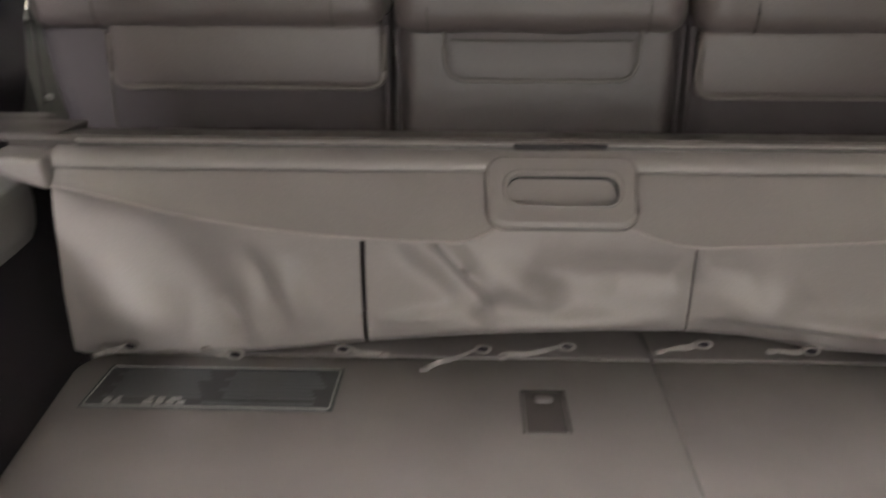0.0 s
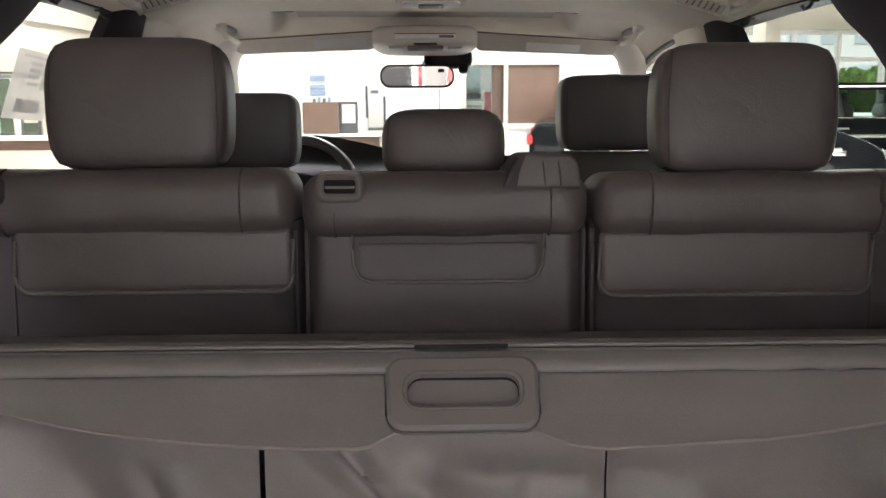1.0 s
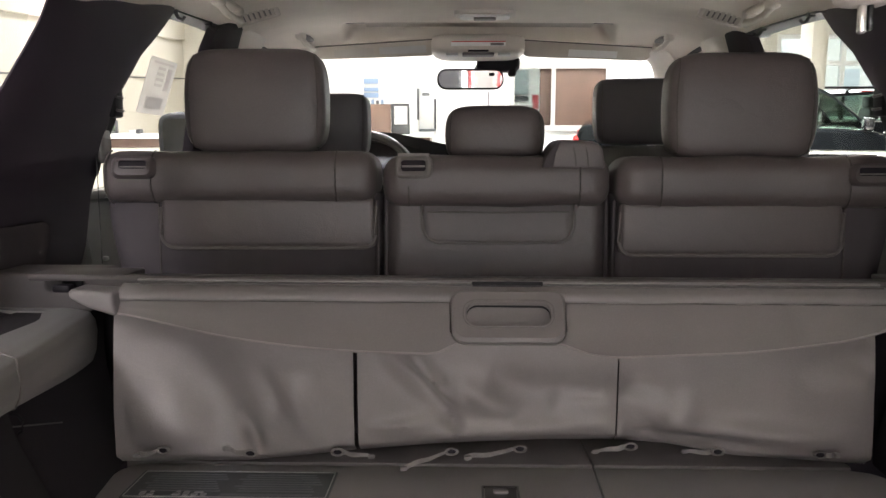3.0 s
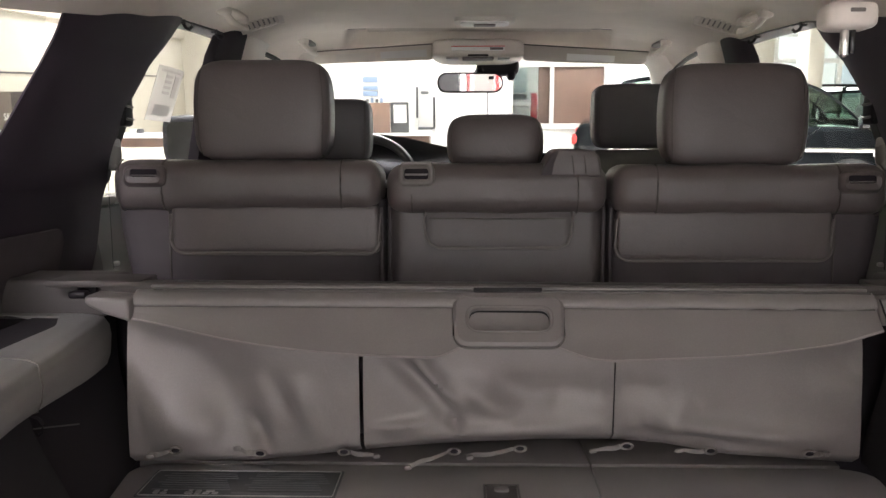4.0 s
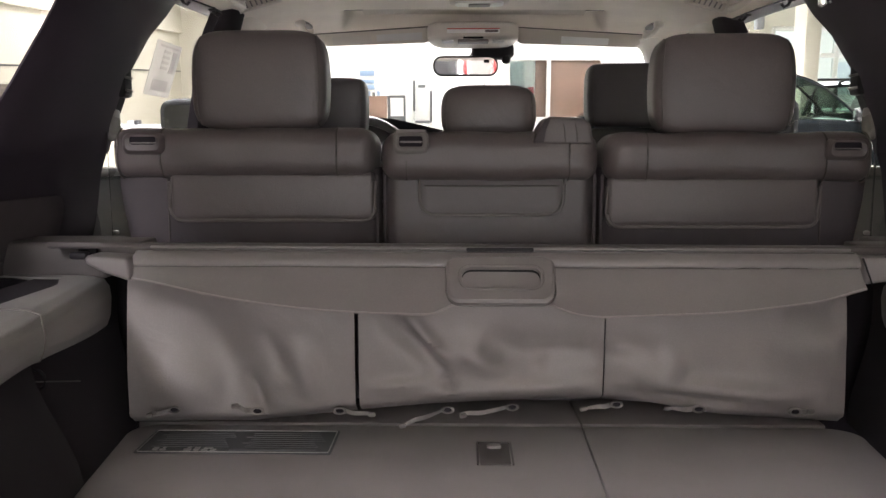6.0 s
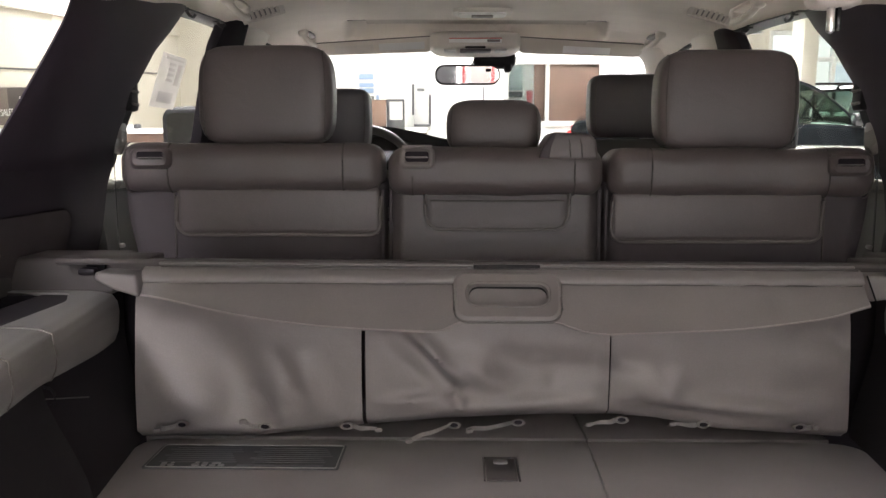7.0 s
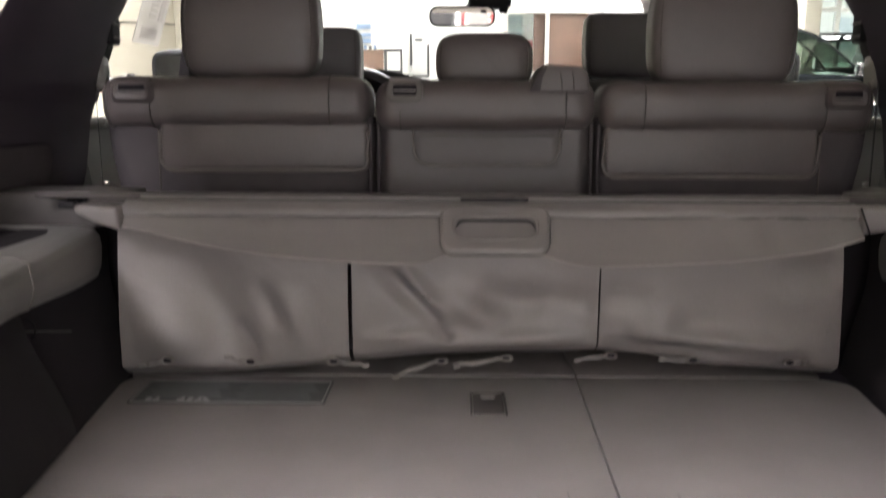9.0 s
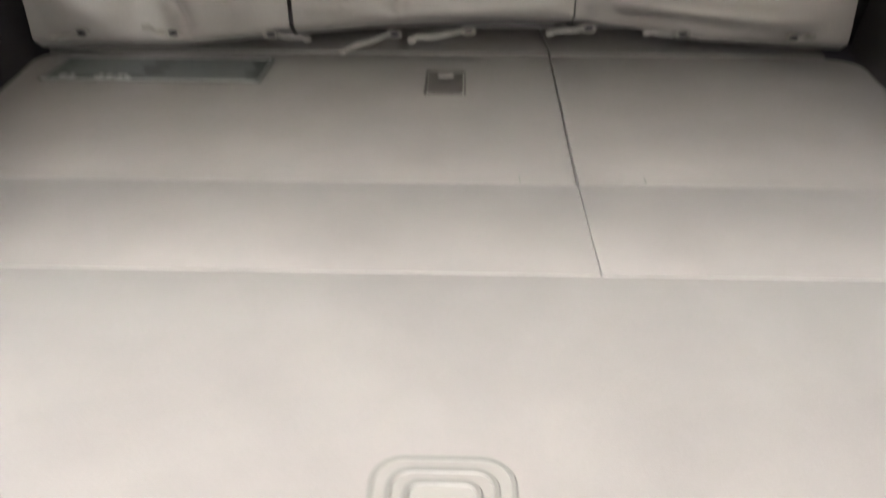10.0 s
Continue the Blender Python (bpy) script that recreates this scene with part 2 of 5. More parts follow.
def part(name, bm, mat, parent, label="", sharp=35, kind=""):
    """Links a bmesh, given in its thing's frame, as one mesh under a thing or a part."""
    base = BASE[parent.name]
    bmesh.ops.recalc_face_normals(bm, faces=bm.faces)
    me = bpy.data.meshes.new(name)
    bm.to_mesh(me)
    bm.free()
    me.transform(Matrix.Translation(-base))
    me.shade_smooth()
    me.set_sharp_from_angle(angle=radians(sharp))
    me.materials.append(mat)
    ob = new(name, me)
    ob.parent = parent
    BASE[ob.name] = base
    return tagged(ob, label, kind=kind)


def solo(name, bm, mat, base, label, category, group="", kind="", at=CAR, sharp=35):
    """Links a bmesh as one top-level mesh."""
    bmesh.ops.recalc_face_normals(bm, faces=bm.faces)
    me = bpy.data.meshes.new(name)
    bm.to_mesh(me)
    bm.free()
    me.transform(Matrix.Translation(-Vector(base)))
    me.shade_smooth()
    me.set_sharp_from_angle(angle=radians(sharp))
    me.materials.append(mat)
    ob = new(name, me)
    ob.matrix_world = at @ Matrix.Translation(base)
    BASE[ob.name] = Vector(base)
    return tagged(ob, label, category, group, kind)


def box(x0, x1, y0, y1, z0, z1, bevel=0.0, segs=2, m=None):
    bm = bmesh.new()
    bmesh.ops.create_cube(bm, size=1)
    for v in bm.verts:
        v.co = Vector(((x0 + x1) / 2 + v.co.x * (x1 - x0), (y0 + y1) / 2 + v.co.y * (y1 - y0), (z0 + z1) / 2 + v.co.z * (z1 - z0)))
    if bevel:
        bmesh.ops.bevel(bm, geom=bm.edges[:], offset=bevel, segments=segs, profile=0.5, affect="EDGES", clamp_overlap=True)
    if m is not None:
        bmesh.ops.transform(bm, matrix=m, verts=bm.verts)
    return bm


def join(*bms):
    out = bms[0]
    for b in bms[1:]:
        me = bpy.data.meshes.new("joint")
        b.to_mesh(me)
        b.free()
        out.from_mesh(me)
        bpy.data.meshes.remove(me)
    return out


def cushion(cx, cy, cz, sx, sy, sz, e=0.35, n=14, shape=None):
    """A stuffed block: a cube of n x n faces a side, drawn to a superellipsoid; shape(p) may move each unit point."""
    bm = bmesh.new()
    bmesh.ops.create_cube(bm, size=2)
    bmesh.ops.subdivide_edges(bm, edges=bm.edges[:], cuts=n, use_grid_fill=True)
    k = 2 / e
    for v in bm.verts:
        p = v.co
        q = Vector([math.tan(c * 0.7854) if abs(c) < 0.999 else c for c in p])
        r = (abs(q.x) ** k + abs(q.y) ** k + abs(q.z) ** k) ** (1 / k)
        u = q / r
        if shape:
            u = shape(u)
        v.co = Vector((cx + u.x * sx / 2, cy + u.y * sy / 2, cz + u.z * sz / 2))
    return bm


def sheet(f, nu, nv, thick, back=(0, 1, 0)):
    """A surface f(u, v), u and v from 0 to 1, with thickness along back."""
    bm = bmesh.new()
    d = Vector(back) * thick
    a = [[bm.verts.new(f(i / nu, j / nv)) for i in range(nu + 1)] for j in range(nv + 1)]
    b = [[bm.verts.new(Vector(v.co) + d) for v in row] for row in a]
    for j in range(nv):
        for i in range(nu):
            bm.faces.new((a[j][i], a[j][i + 1], a[j + 1][i + 1], a[j + 1][i]))
            bm.faces.new((b[j][i], b[j + 1][i], b[j + 1][i + 1], b[j][i + 1]))
    rim = [(j, 0) for j in range(nv + 1)] + [(nv, i) for i in range(1, nu + 1)] + [(j, nu) for j in range(nv - 1, -1, -1)] + [(0, i) for i in range(nu - 1, 0, -1)]
    for k in range(len(rim)):
        (j0, i0), (j1, i1) = rim[k], rim[(k + 1) % len(rim)]
        bm.faces.new((a[j0][i0], a[j1][i1], b[j1][i1], b[j0][i0]))
    return bm


def prism(pts, axis, lo, hi, bevel=0.0, segs=2):
    """A closed outline of 2D points drawn out along an axis."""
    bm = bmesh.new()
    n = "xyz".index(axis)
    others = [i for i in range(3) if i != n]

    def at(p, d):
        c = [0, 0, 0]
        c[others[0]], c[others[1]], c[n] = p[0], p[1], d
        return c
    a = [bm.verts.new(at(p, lo)) for p in pts]
    b = [bm.verts.new(at(p, hi)) for p in pts]
    bm.faces.new(a)
    bm.faces.new(b[::-1])
    for i in range(len(pts)):
        j = (i + 1) % len(pts)
        bm.faces.new((a[i], b[i], b[j], a[j]))
    if bevel:
        bmesh.ops.recalc_face_normals(bm, faces=bm.faces)
        bmesh.ops.bevel(bm, geom=bm.edges[:], offset=bevel, segments=segs, profile=0.5, affect="EDGES", clamp_overlap=True)
    return bm


def rounded(x0, x1, z0, z1, r, n=5):
    """The outline of a rounded rectangle, as 2D points."""
    pts = []
    for cx, cz, a0 in ((x1 - r, z1 - r, 0), (x0 + r, z1 - r, 90), (x0 + r, z0 + r, 180), (x1 - r, z0 + r, 270)):
        for i in range(n + 1):
            a = radians(a0 + 90 * i / n)
            pts.append((cx + r * math.cos(a), cz + r * math.sin(a)))
    return pts


def tube(pts, r, n=8, closed=False, flat=1.0):
    """A round cord along points."""
    bm = bmesh.new()
    pts = [Vector(p) for p in pts]
    rings = []
    for i, p in enumerate(pts):
        if closed:
            d = pts[(i + 1) % len(pts)] - pts[i - 1]
        else:
            d = pts[min(i + 1, len(pts) - 1)] - pts[max(i - 1, 0)]
        q = d.to_track_quat("Z", "Y")
        rings.append([bm.verts.new(p + q @ Vector((r * math.cos(2 * math.pi * k / n), r * flat * math.sin(2 * math.pi * k / n), 0))) for k in range(n)])
    m = len(rings)
    for i in range(m if closed else m - 1):
        for k in range(n):
            bm.faces.new((rings[i][k], rings[i][(k + 1) % n], rings[(i + 1) % m][(k + 1) % n], rings[(i + 1) % m][k]))
    if not closed:
        bm.faces.new(rings[0][::-1])
        bm.faces.new(rings[-1])
    return bm


def ring(rows):
    """A moulded rim: closed outlines of (2D points, y), skinned one to the next."""
    bm = bmesh.new()
    loops = [[bm.verts.new((p[0], y, p[1])) for p in pts] for pts, y in rows]
    for a, b in zip(loops, loops[1:]):
        for i in range(len(a)):
            bm.faces.new((a[i], a[(i + 1) % len(a)], b[(i + 1) % len(a)], b[i]))
    return bm


def lerp_table(rows, t):
    """A value read from rows of (key, value), straight between them."""
    if t <= rows[0][0]:
        return rows[0][1]
    for (a, va), (b, vb) in zip(rows, rows[1:]):
        if t <= b:
            return va + (vb - va) * (t - a) / (b - a)
    return rows[-1][1]


def smooth(t):
    t = max(0.0, min(1.0, t))
    return t * t * (3 - 2 * t)


# ---- car shell ----
EDGE = [(-0.4, 0.675), (0.6, 0.765), (1.17, 0.829), (1.40, 0.858), (1.52, 0.868), (1.76, 0.906), (2.05, 0.921), (2.2, 0.925), (2.4, 0.930), (2.65, 0.931), (2.8, 0.924), (2.94, 0.910), (3.08, 0.885), (3.2, 0.86)]
CROWN = [(-0.4, 0.83), (0.1, 0.865), (0.6, 0.90), (1.2, 0.945), (1.8, 0.985), (2.3, 1.003), (2.8, 1.008), (3.1, 0.975)]


def roof_z(x, y):
    e, c = lerp_table(EDGE, y), lerp_table(CROWN, y)
    return e + (c - e) * (1 - min(abs(x) / 0.755, 1) ** 6) - 0.008 * x


def side_x(z):
    """Half the cabin's width at a height, on the inner face of the pillars."""
    return 0.875 - 0.29 * (z - 0.5)


def roof_point(u, v):
    x, y = -0.755 + 1.51 * u, -0.4 + 3.5 * v
    side = 0.455 + 0.14 * (y - 2.60)
    well = smooth((side - abs(x + 0.018)) / 0.05) * smooth((y - 2.595) / 0.022) * smooth((2.97 - y) / 0.05)
    return x, y, roof_z(x, y) + 0.052 * well


def headliner():
    ob = solo("ceiling", sheet(roof_point, 110, 220, 0.035, (0, 0, 1)), LINER, (0, 1.3, 0.95), "pale grey cloth headliner of the car, softly arched", "ceiling", kind="structure", sharp=60)
    return ob


headliner()


def band(sgn, y_lo, y_hi, z0, z1, thick, n=10, m=6, bulge=0.0, out=0.0):
    """A pillar trim on the cabin's side between two edges y_lo(z) and y_hi(z)."""
    def f(u, v):
        z = z0 + (z1 - z0) * v
        y = y_lo(z) + (y_hi(z) - y_lo(z)) * u
        x = side_x(z) + out - bulge * (1 - (2 * u - 1) ** 4)
        return sgn * x, y, z
    return sheet(f, m, n, thick, (sgn, 0, 0))


REAR_EDGE = [(0.40, 1.0), (0.525, 1.03), (0.574, 1.047), (0.638, 1.090), (0.698, 1.126), (0.753, 1.160), (0.803, 1.187), (0.842, 1.196), (0.93, 1.225)]
FRONT_EDGE = [(0.30, 1.62), (0.396, 1.592), (0.486, 1.562), (0.539, 1.57), (0.621, 1.561), (0.694, 1.572), (0.75, 1.612), (0.800, 1.646), (0.806, 1.657), (0.849, 1.711), (0.912, 1.776), (0.95, 1.82)]


def side_wall(sgn, side):
    """Everything that is fixed to one side of the cabin and load space."""
    w = thing("wall_" + side, (sgn * 0.9, 1.3, 0.0), "car body side with black pillars, grey door card and dark load-space trim", "car side", kind="structure")
    # black upper trim of the pillar between quarter and door glass
    part("pillar_trim", band(sgn, lambda z: lerp_table(REAR_EDGE, z), lambda z: lerp_table(FRONT_EDGE, z) - (0.012 * smooth((z - 0.84) / 0.07) if sgn > 0 else 0), 0.525, 0.955, 0.004, 24, 14, 0.022), PILLAR, w, "black textured pillar trim")
    part("pillar_base", band(sgn, lambda z: 0.1, lambda z: lerp_table(FRONT_EDGE, z), 0.30, 0.545, 0.02, 8, 16, 0.012, 0.004), PILLAR, w, "black lower pillar trim")
    # grey carpet insert on the black trim
    pts = rounded(0.62, 1.372, 0.29, 0.443, 0.05, 6)
    ins = prism(pts, "x", 0, 0.008, 0.003)
    for v in ins.verts:
        v.co.x = sgn * (side_x(v.co.z) - 0.012 - v.co.x)
    part("carpet_insert", ins, CARPET_GREY, w, "grey carpeted insert panel")
    # roof rail over the glass
    def rail(u, v):
        y = -0.35 + 3.3 * u
        z = roof_z(sgn * 0.755, y)
        a = v * math.pi * 0.5
        return sgn * (0.738 + 0.06 * math.sin(a)), y, z + 0.004 + 0.010 * math.cos(a) - 0.002 * v
    part("roof_rail", sheet(rail, 40, 4, 0.02, (0, 0, 1)), LINER, w, "cloth-covered roof rail")
    # pillar between the doors
    part("door_pillar", band(sgn, lambda z: (2.118 if sgn < 0 else 2.26) - 0.45 * min(0.93 - z, 0.09) + 0.35 * max(min(0.84 - z, 0.5), 0), lambda z: (2.335 if sgn < 0 else 2.43) + 0.12 * (0.94 - z), -0.3, 0.955, 0.03, 14, 6, 0.02), BLACK_FELT, w, "black centre pillar trim")
    part("pillar_cover", band(sgn, lambda z: (2.330 if sgn < 0 else 2.425) + 0.12 * (0.94 - z), lambda z: (2.60 if sgn < 0 else 2.70) - 0.5 * (0.94 - z) * (z > 0.80) - 0.07 * (z <= 0.80), 0.55, 0.952, 0.02, 20, 8, 0.02, -0.006), LINER_PLASTIC, w, "pale upper pillar cover")
    # windscreen pillar
    def apillar(u, v):
        y = 2.98 + 0.82 * v
        z = 0.955 - 0.50 * v
        a = math.pi * (u - 0.5)
        return sgn * (0.705 + 0.13 * v - 0.05 * math.cos(a) - 0.05 * max(1 - v / 0.16, 0) ** 2), y + 0.085 * math.sin(a), z - 0.008 * sgn
    part("windscreen_pillar", sheet(apillar, 8, 14, 0.02, (sgn, 0, 0)), LINER_PLASTIC, w, "pale windscreen pillar trim")
    # door cards
    for y0, y1, nm in ((1.60, 2.30, "rear"), (2.38, 3.55, "front")):
        def card(u, v):
            z = -0.30 + 0.775 * v
            return sgn * (0.925 - 0.035 * math.sin(v * 3.1) + 0.015 * (1 - smooth((1 - v) * 9))), y0 + (y1 - y0) * u, z
        part("door_card", sheet(card, 8, 14, 0.05, (sgn, 0, 0)), DOOR_CARD if nm == "rear" else DASH, w, "grey door card")
        part("window_ledge", box(min(sgn * 0.90, sgn * 0.965), max(sgn * 0.90, sgn * 0.965), y0, y1, 0.470, 0.492, 0.006), PLASTIC_SHINY, w, "smooth ledge under the door glass")
    # black seal round the front door's upper corner
    part("door_seal", tube([(sgn * 0.738, y, z - 0.004 + 0.004 * sgn) for y, z in ((3.5, 0.70), (3.36, 0.80), (3.23, 0.857), (3.08, 0.890), (2.94, 0.914), (2.83, 0.926), (2.7, 0.931), (2.5, 0.930))], 0.009, 8), BLACK, w, "black rubber door seal")
    # glass
    for y0, y1, zlo, zhi, lab in ((-0.3, 1.22, 0.50, 0.90, "rear quarter glass"), (1.55, 2.36, 0.46, 0.955, "rear door glass"), (2.40, 3.55, 0.46, 0.955, "front door glass")):
        def pane(u, v):
            z = zlo + (zhi - zlo) * v
            return sgn * (side_x(z) + 0.043), y0 + (y1 - y0) * u, z
        g = part("pane", sheet(pane, 1, 1, 0.004, (sgn, 0, 0)), SIDE_GLASS, w, lab)
        g.visible_shadow = False
    # black seal along the top of the door glass
    def seal(u, v):
        y = 1.62 + 0.70 * u
        return sgn * (0.751 + 0.054 * v), y, roof_z(sgn * 0.755, y) - 0.002 - 0.006 * v
    part("window_seal", sheet(seal, 12, 2, 0.008, (0, 0, 1)), BLACK, w, "black rubber window seal")
    # dark lower trim of the load space, leaning out from the floor
    def low(u, v):
        y, z = -0.3 + 1.56 * u, 0.30 * v
        x0 = 0.697 - 0.115 * max(1.24 - max(y, 0.45), 0)
        return sgn * (x0 + (0.735 - x0) * smooth(v * 1.4)), y, z
    part("lower_trim", sheet(low, 24, 10, 0.10, (sgn, 0, 0)), BLACK_FELT, w, "black carpeted side trim of the load space")
    # Made-up black panel: hides the pale door card and darkens the gap.
    part("gap_blank", box(min(sgn * 0.60, sgn * 0.95), max(sgn * 0.60, sgn * 0.95), 1.315, 1.335, -0.42, 0.298), BLACK_FELT, w, "black panel added to keep the gap beside the curtain dark")
    # raised ledge that holds the cover's end
    led = box(min(sgn * 0.715, sgn * 0.97), max(sgn * 0.715, sgn * 0.97), 1.17, 1.30, 0.295, 0.364, 0.010, 3)
    part("cover_ledge", led, LEDGE, w, "grey moulded ledge that holds the cover")
    part("side_ledge", sheet(lambda u, v: (sgn * (0.905 - 0.10 * max(1.16 - (-0.1 + 1.265 * u), 0) * 0.3 + 0.012 * smooth((v - 0.8) / 0.2)), -0.1 + 1.265 * u, 0.296 + 0.068 * v), 20, 8, 0.05, (sgn, 0, 0)), LEDGE, w, "grey moulded ledge along the side")
    nt = box(min(sgn * 0.725, sgn * 0.762), max(sgn * 0.725, sgn * 0.762), 1.158, 1.1695, 0.336, 0.356, 0.005)
    part("ledge_notch", nt, BLACK, w, "black slot in the ledge")
    # padded arm rest with a flat top, a creased edge and a sunken black tray
    def inner(y):
        return 0.703 - 0.143 * (1.157 - y) + 0.16 * max((y - 1.145) / 0.11, 0) ** 3

    def low_lift(y):
        return 0.008 + 0.026 * smooth((1.15 - y) / 0.45)
    ARM = [(0.030, 0.196), (0.010, 0.202), (0.003, 0.222), (0.0, 0.262), (0.003, 0.282), (0.012, 0.294), (0.030, 0.3005), (0.055, 0.3025)]

    def arm(u, v):
        y = -0.3 + 1.550 * u ** 0.6
        k = v * 10
        if k <= 7:
            i = min(int(k), 6)
            d = ARM[i][0] + (ARM[i + 1][0] - ARM[i][0]) * (k - i)
            z = ARM[i][1] + (ARM[i + 1][1] - ARM[i][1]) * (k - i)
            z += low_lift(y) * (1 - smooth((z - 0.196) / 0.09))
            x = inner(y) + d
        else:
            edge = max(0.752 + 0.03 * smooth((y - 1.05) / 0.1) + 0.20 * smooth((y - 1.135) / 0.02), inner(y) + 0.056)
            x = inner(y) + 0.055 + (edge - inner(y) - 0.055) * min((k - 7) / 2, 1)
            z = 0.3025 - 0.055 * max(k - 9, 0) * (1 - smooth((y - 1.12) / 0.02))
        return sgn * x, y, z + 0.0012 * noise.noise(Vector((y * 6, v * 4, sgn)))
    rest = part("arm_rest", sheet(arm, 90, 40, 0.004, (sgn, 0, -0.3)), BOLSTER, w, "pale grey padded arm rest", sharp=50)
    tray = part("tray", join(box(min(sgn * 0.745, sgn * 0.96), max(sgn * 0.745, sgn * 0.96), 0.2, 1.16, 0.238, 0.246), box(min(sgn * 0.93, sgn * 0.955), max(sgn * 0.93, sgn * 0.955), 0.2, 1.16, 0.246, 0.300), box(min(sgn * 0.76, sgn * 0.93), max(sgn * 0.76, sgn * 0.93), 1.146, 1.16, 0.246, 0.297)), BLACK, rest, "black tray sunk into the arm rest")
    for yy in (0.97, 1.075):
        part("cup_ring", tube([(sgn * 0.857 + 0.042 * math.cos(a * 0.3927), yy + 0.042 * math.sin(a * 0.3927), 0.2475) for a in range(16)], 0.003, 6, True), BLACK_GLOSS, tray, "black cup ring")
    for yy in (0.83, 0.665):
        part("seam", tube([(sgn * (inner(yy - 0.02 * (z < 0.29)) + d - (0.0004 if z < 0.29 else 0)), yy - 0.02 * (z < 0.29), z + low_lift(yy) * (1 - smooth((z - 0.196) / 0.09)) + (0.0004 if z > 0.29 else 0)) for d, z in ARM] + [(sgn * (inner(yy) + 0.09), yy, 0.3032)], 0.0013, 6), PLASTIC_DARK, rest)
    part("arm_underside", sheet(lambda u, v: (sgn * (inner(0.2 + 1.0 * u) + 0.028 + 0.06 * v), 0.2 + 1.0 * u, 0.198 + low_lift(0.2 + 1.0 * u) - 0.012 * v), 16, 2, 0.004, (0, 0, 1)), BLACK, rest, "dark underside of the arm rest")
    def trim_x(y, z):
        return abs(low((y + 0.3) / 1.56, z / 0.30)[0])
    hx = trim_x(0.92, 0.17)
    part("trim_hook", tube([(sgn * (hx + 0.012), 0.92, 0.190), (sgn * (hx - 0.006), 0.92, 0.187), (sgn * (hx - 0.013), 0.92, 0.178), (sgn * (hx - 0.013), 0.92, 0.164), (sgn * (hx - 0.006), 0.92, 0.158)], 0.0026, 8), BLACK, w, "small dark bag hook")
    lip = [(y, 0.171 - 0.035 * (y - 0.914) / 0.131) for y in (0.914, 0.95, 0.98, 1.01, 1.045)]
    part("trim_panel", sheet(lambda u, v: (sgn * (trim_x(-0.25 + 1.155 * u, 0.01 + 0.19 * v) - 0.010 + 0.004 * smooth((u - 0.985) / 0.015)), -0.25 + 1.155 * u, 0.01 + 0.19 * v), 40, 6, 0.009, (sgn, 0, 0)), TRIM_PANEL, w, "dark grey trim panel beside a side pocket")
    part("pocket_edge", tube([(sgn * (trim_x(y, z) - 0.0006), y, z) for y, z in lip], 0.0014, 6), LEDGE, w, "thin grey lip of a side pocket")
    return w


side_wall(-1, "west")
side_wall(1, "east")


def hooks_and_handles(sgn):
    for y in ((1.775, 2.048) if sgn < 0 else (1.80, 2.13)):
        z = roof_z(sgn * 0.755, y) - 0.004
        h = thing("coat_hook", (sgn * 0.755, y, z), "small black coat hook over the door glass", "hook", "coat hooks")
        part("plate", box(sgn * 0.757 - 0.008, sgn * 0.757 + 0.008, y - 0.010, y + 0.010, z - 0.004, z + 0.010, 0.003), BLACK, h)
        part("prong", tube([(sgn * 0.755, y, z), (sgn * 0.748, y, z - 0.012), (sgn * 0.738, y, z - 0.017), (sgn * 0.731, y - 0.002, z - 0.010)], 0.0042), BLACK, h)
    # roof vents and grab handles
    y, x = 2.165, sgn * 0.654
    v = thing("roof_vent", (x, y, roof_z(x, y)), "pale slatted air vent let into the headliner", "air vent", "roof vents")
    tilt = Matrix.Translation((x, y, roof_z(x, y) - 0.006)) @ Euler((radians(-13), radians(sgn * 17), radians(-sgn * 8))).to_matrix().to_4x4()
    part("bezel", join(box(-0.064, 0.064, -0.046, -0.036, -0.003, 0.02, 0.002, 2, tilt), box(-0.064, 0.064, 0.036, 0.046, -0.004, 0.02, 0.002, 2, tilt), box(-0.064, -0.050, -0.0365, 0.0365, -0.003, 0.02, 0.002, 2, tilt), box(0.050, 0.064, -0.0365, 0.0365, -0.003, 0.02, 0.002, 2, tilt)), LINER_PLASTIC, v)
    part("throat", box(-0.052, 0.052, -0.037, 0.037, 0.0035, 0.006, 0, 2, tilt), PLASTIC, v, "dark vent throat")
    for k in range(7):
        part("slat", box(-0.045 + 0.015 * k - 0.0050, -0.045 + 0.015 * k + 0.0050, -0.037, 0.037, -0.001, 0.003, 0.001, 1, tilt), VISOR, v)
    for y0, lab in ((1.95, "pale grab handle folded against the headliner"), (2.78, "pale grab handle over the front door")):
        x = sgn * ((0.688 if sgn > 0 else 0.676) if y0 < 2.5 else 0.632)
        z = roof_z(x, y0) - 0.004
        g = thing("grab_handle", (x, y0, z), lab, "grab handle", "grab handles")
        for d in (-0.085, 0.085):
            part("foot", cushion(x, y0 + d, z, 0.034, 0.05, 0.030, 0.6, 5), LINER_PLASTIC, g)
        part("grip", tube([(x, y0 - 0.095, z - 0.004), (x - sgn * 0.014, y0 - 0.07, z - 0.026), (x - sgn * 0.016, y0, z - 0.030), (x - sgn * 0.014, y0 + 0.07, z - 0.026), (x, y0 + 0.095, z - 0.004)], 0.0095, 10), LINER_PLASTIC, g)
        # A darker pad paints the shade behind the grip; nothing is hollowed.
        part("recess", cushion(x + sgn * 0.006, y0, z + 0.004, 0.058, 0.165, 0.014, 0.6, 6), PLASTIC if y0 > 2.5 else VISOR, g, "darker pad standing in for the shade behind the grip")


hooks_and_handles(-1)
hooks_and_handles(1)


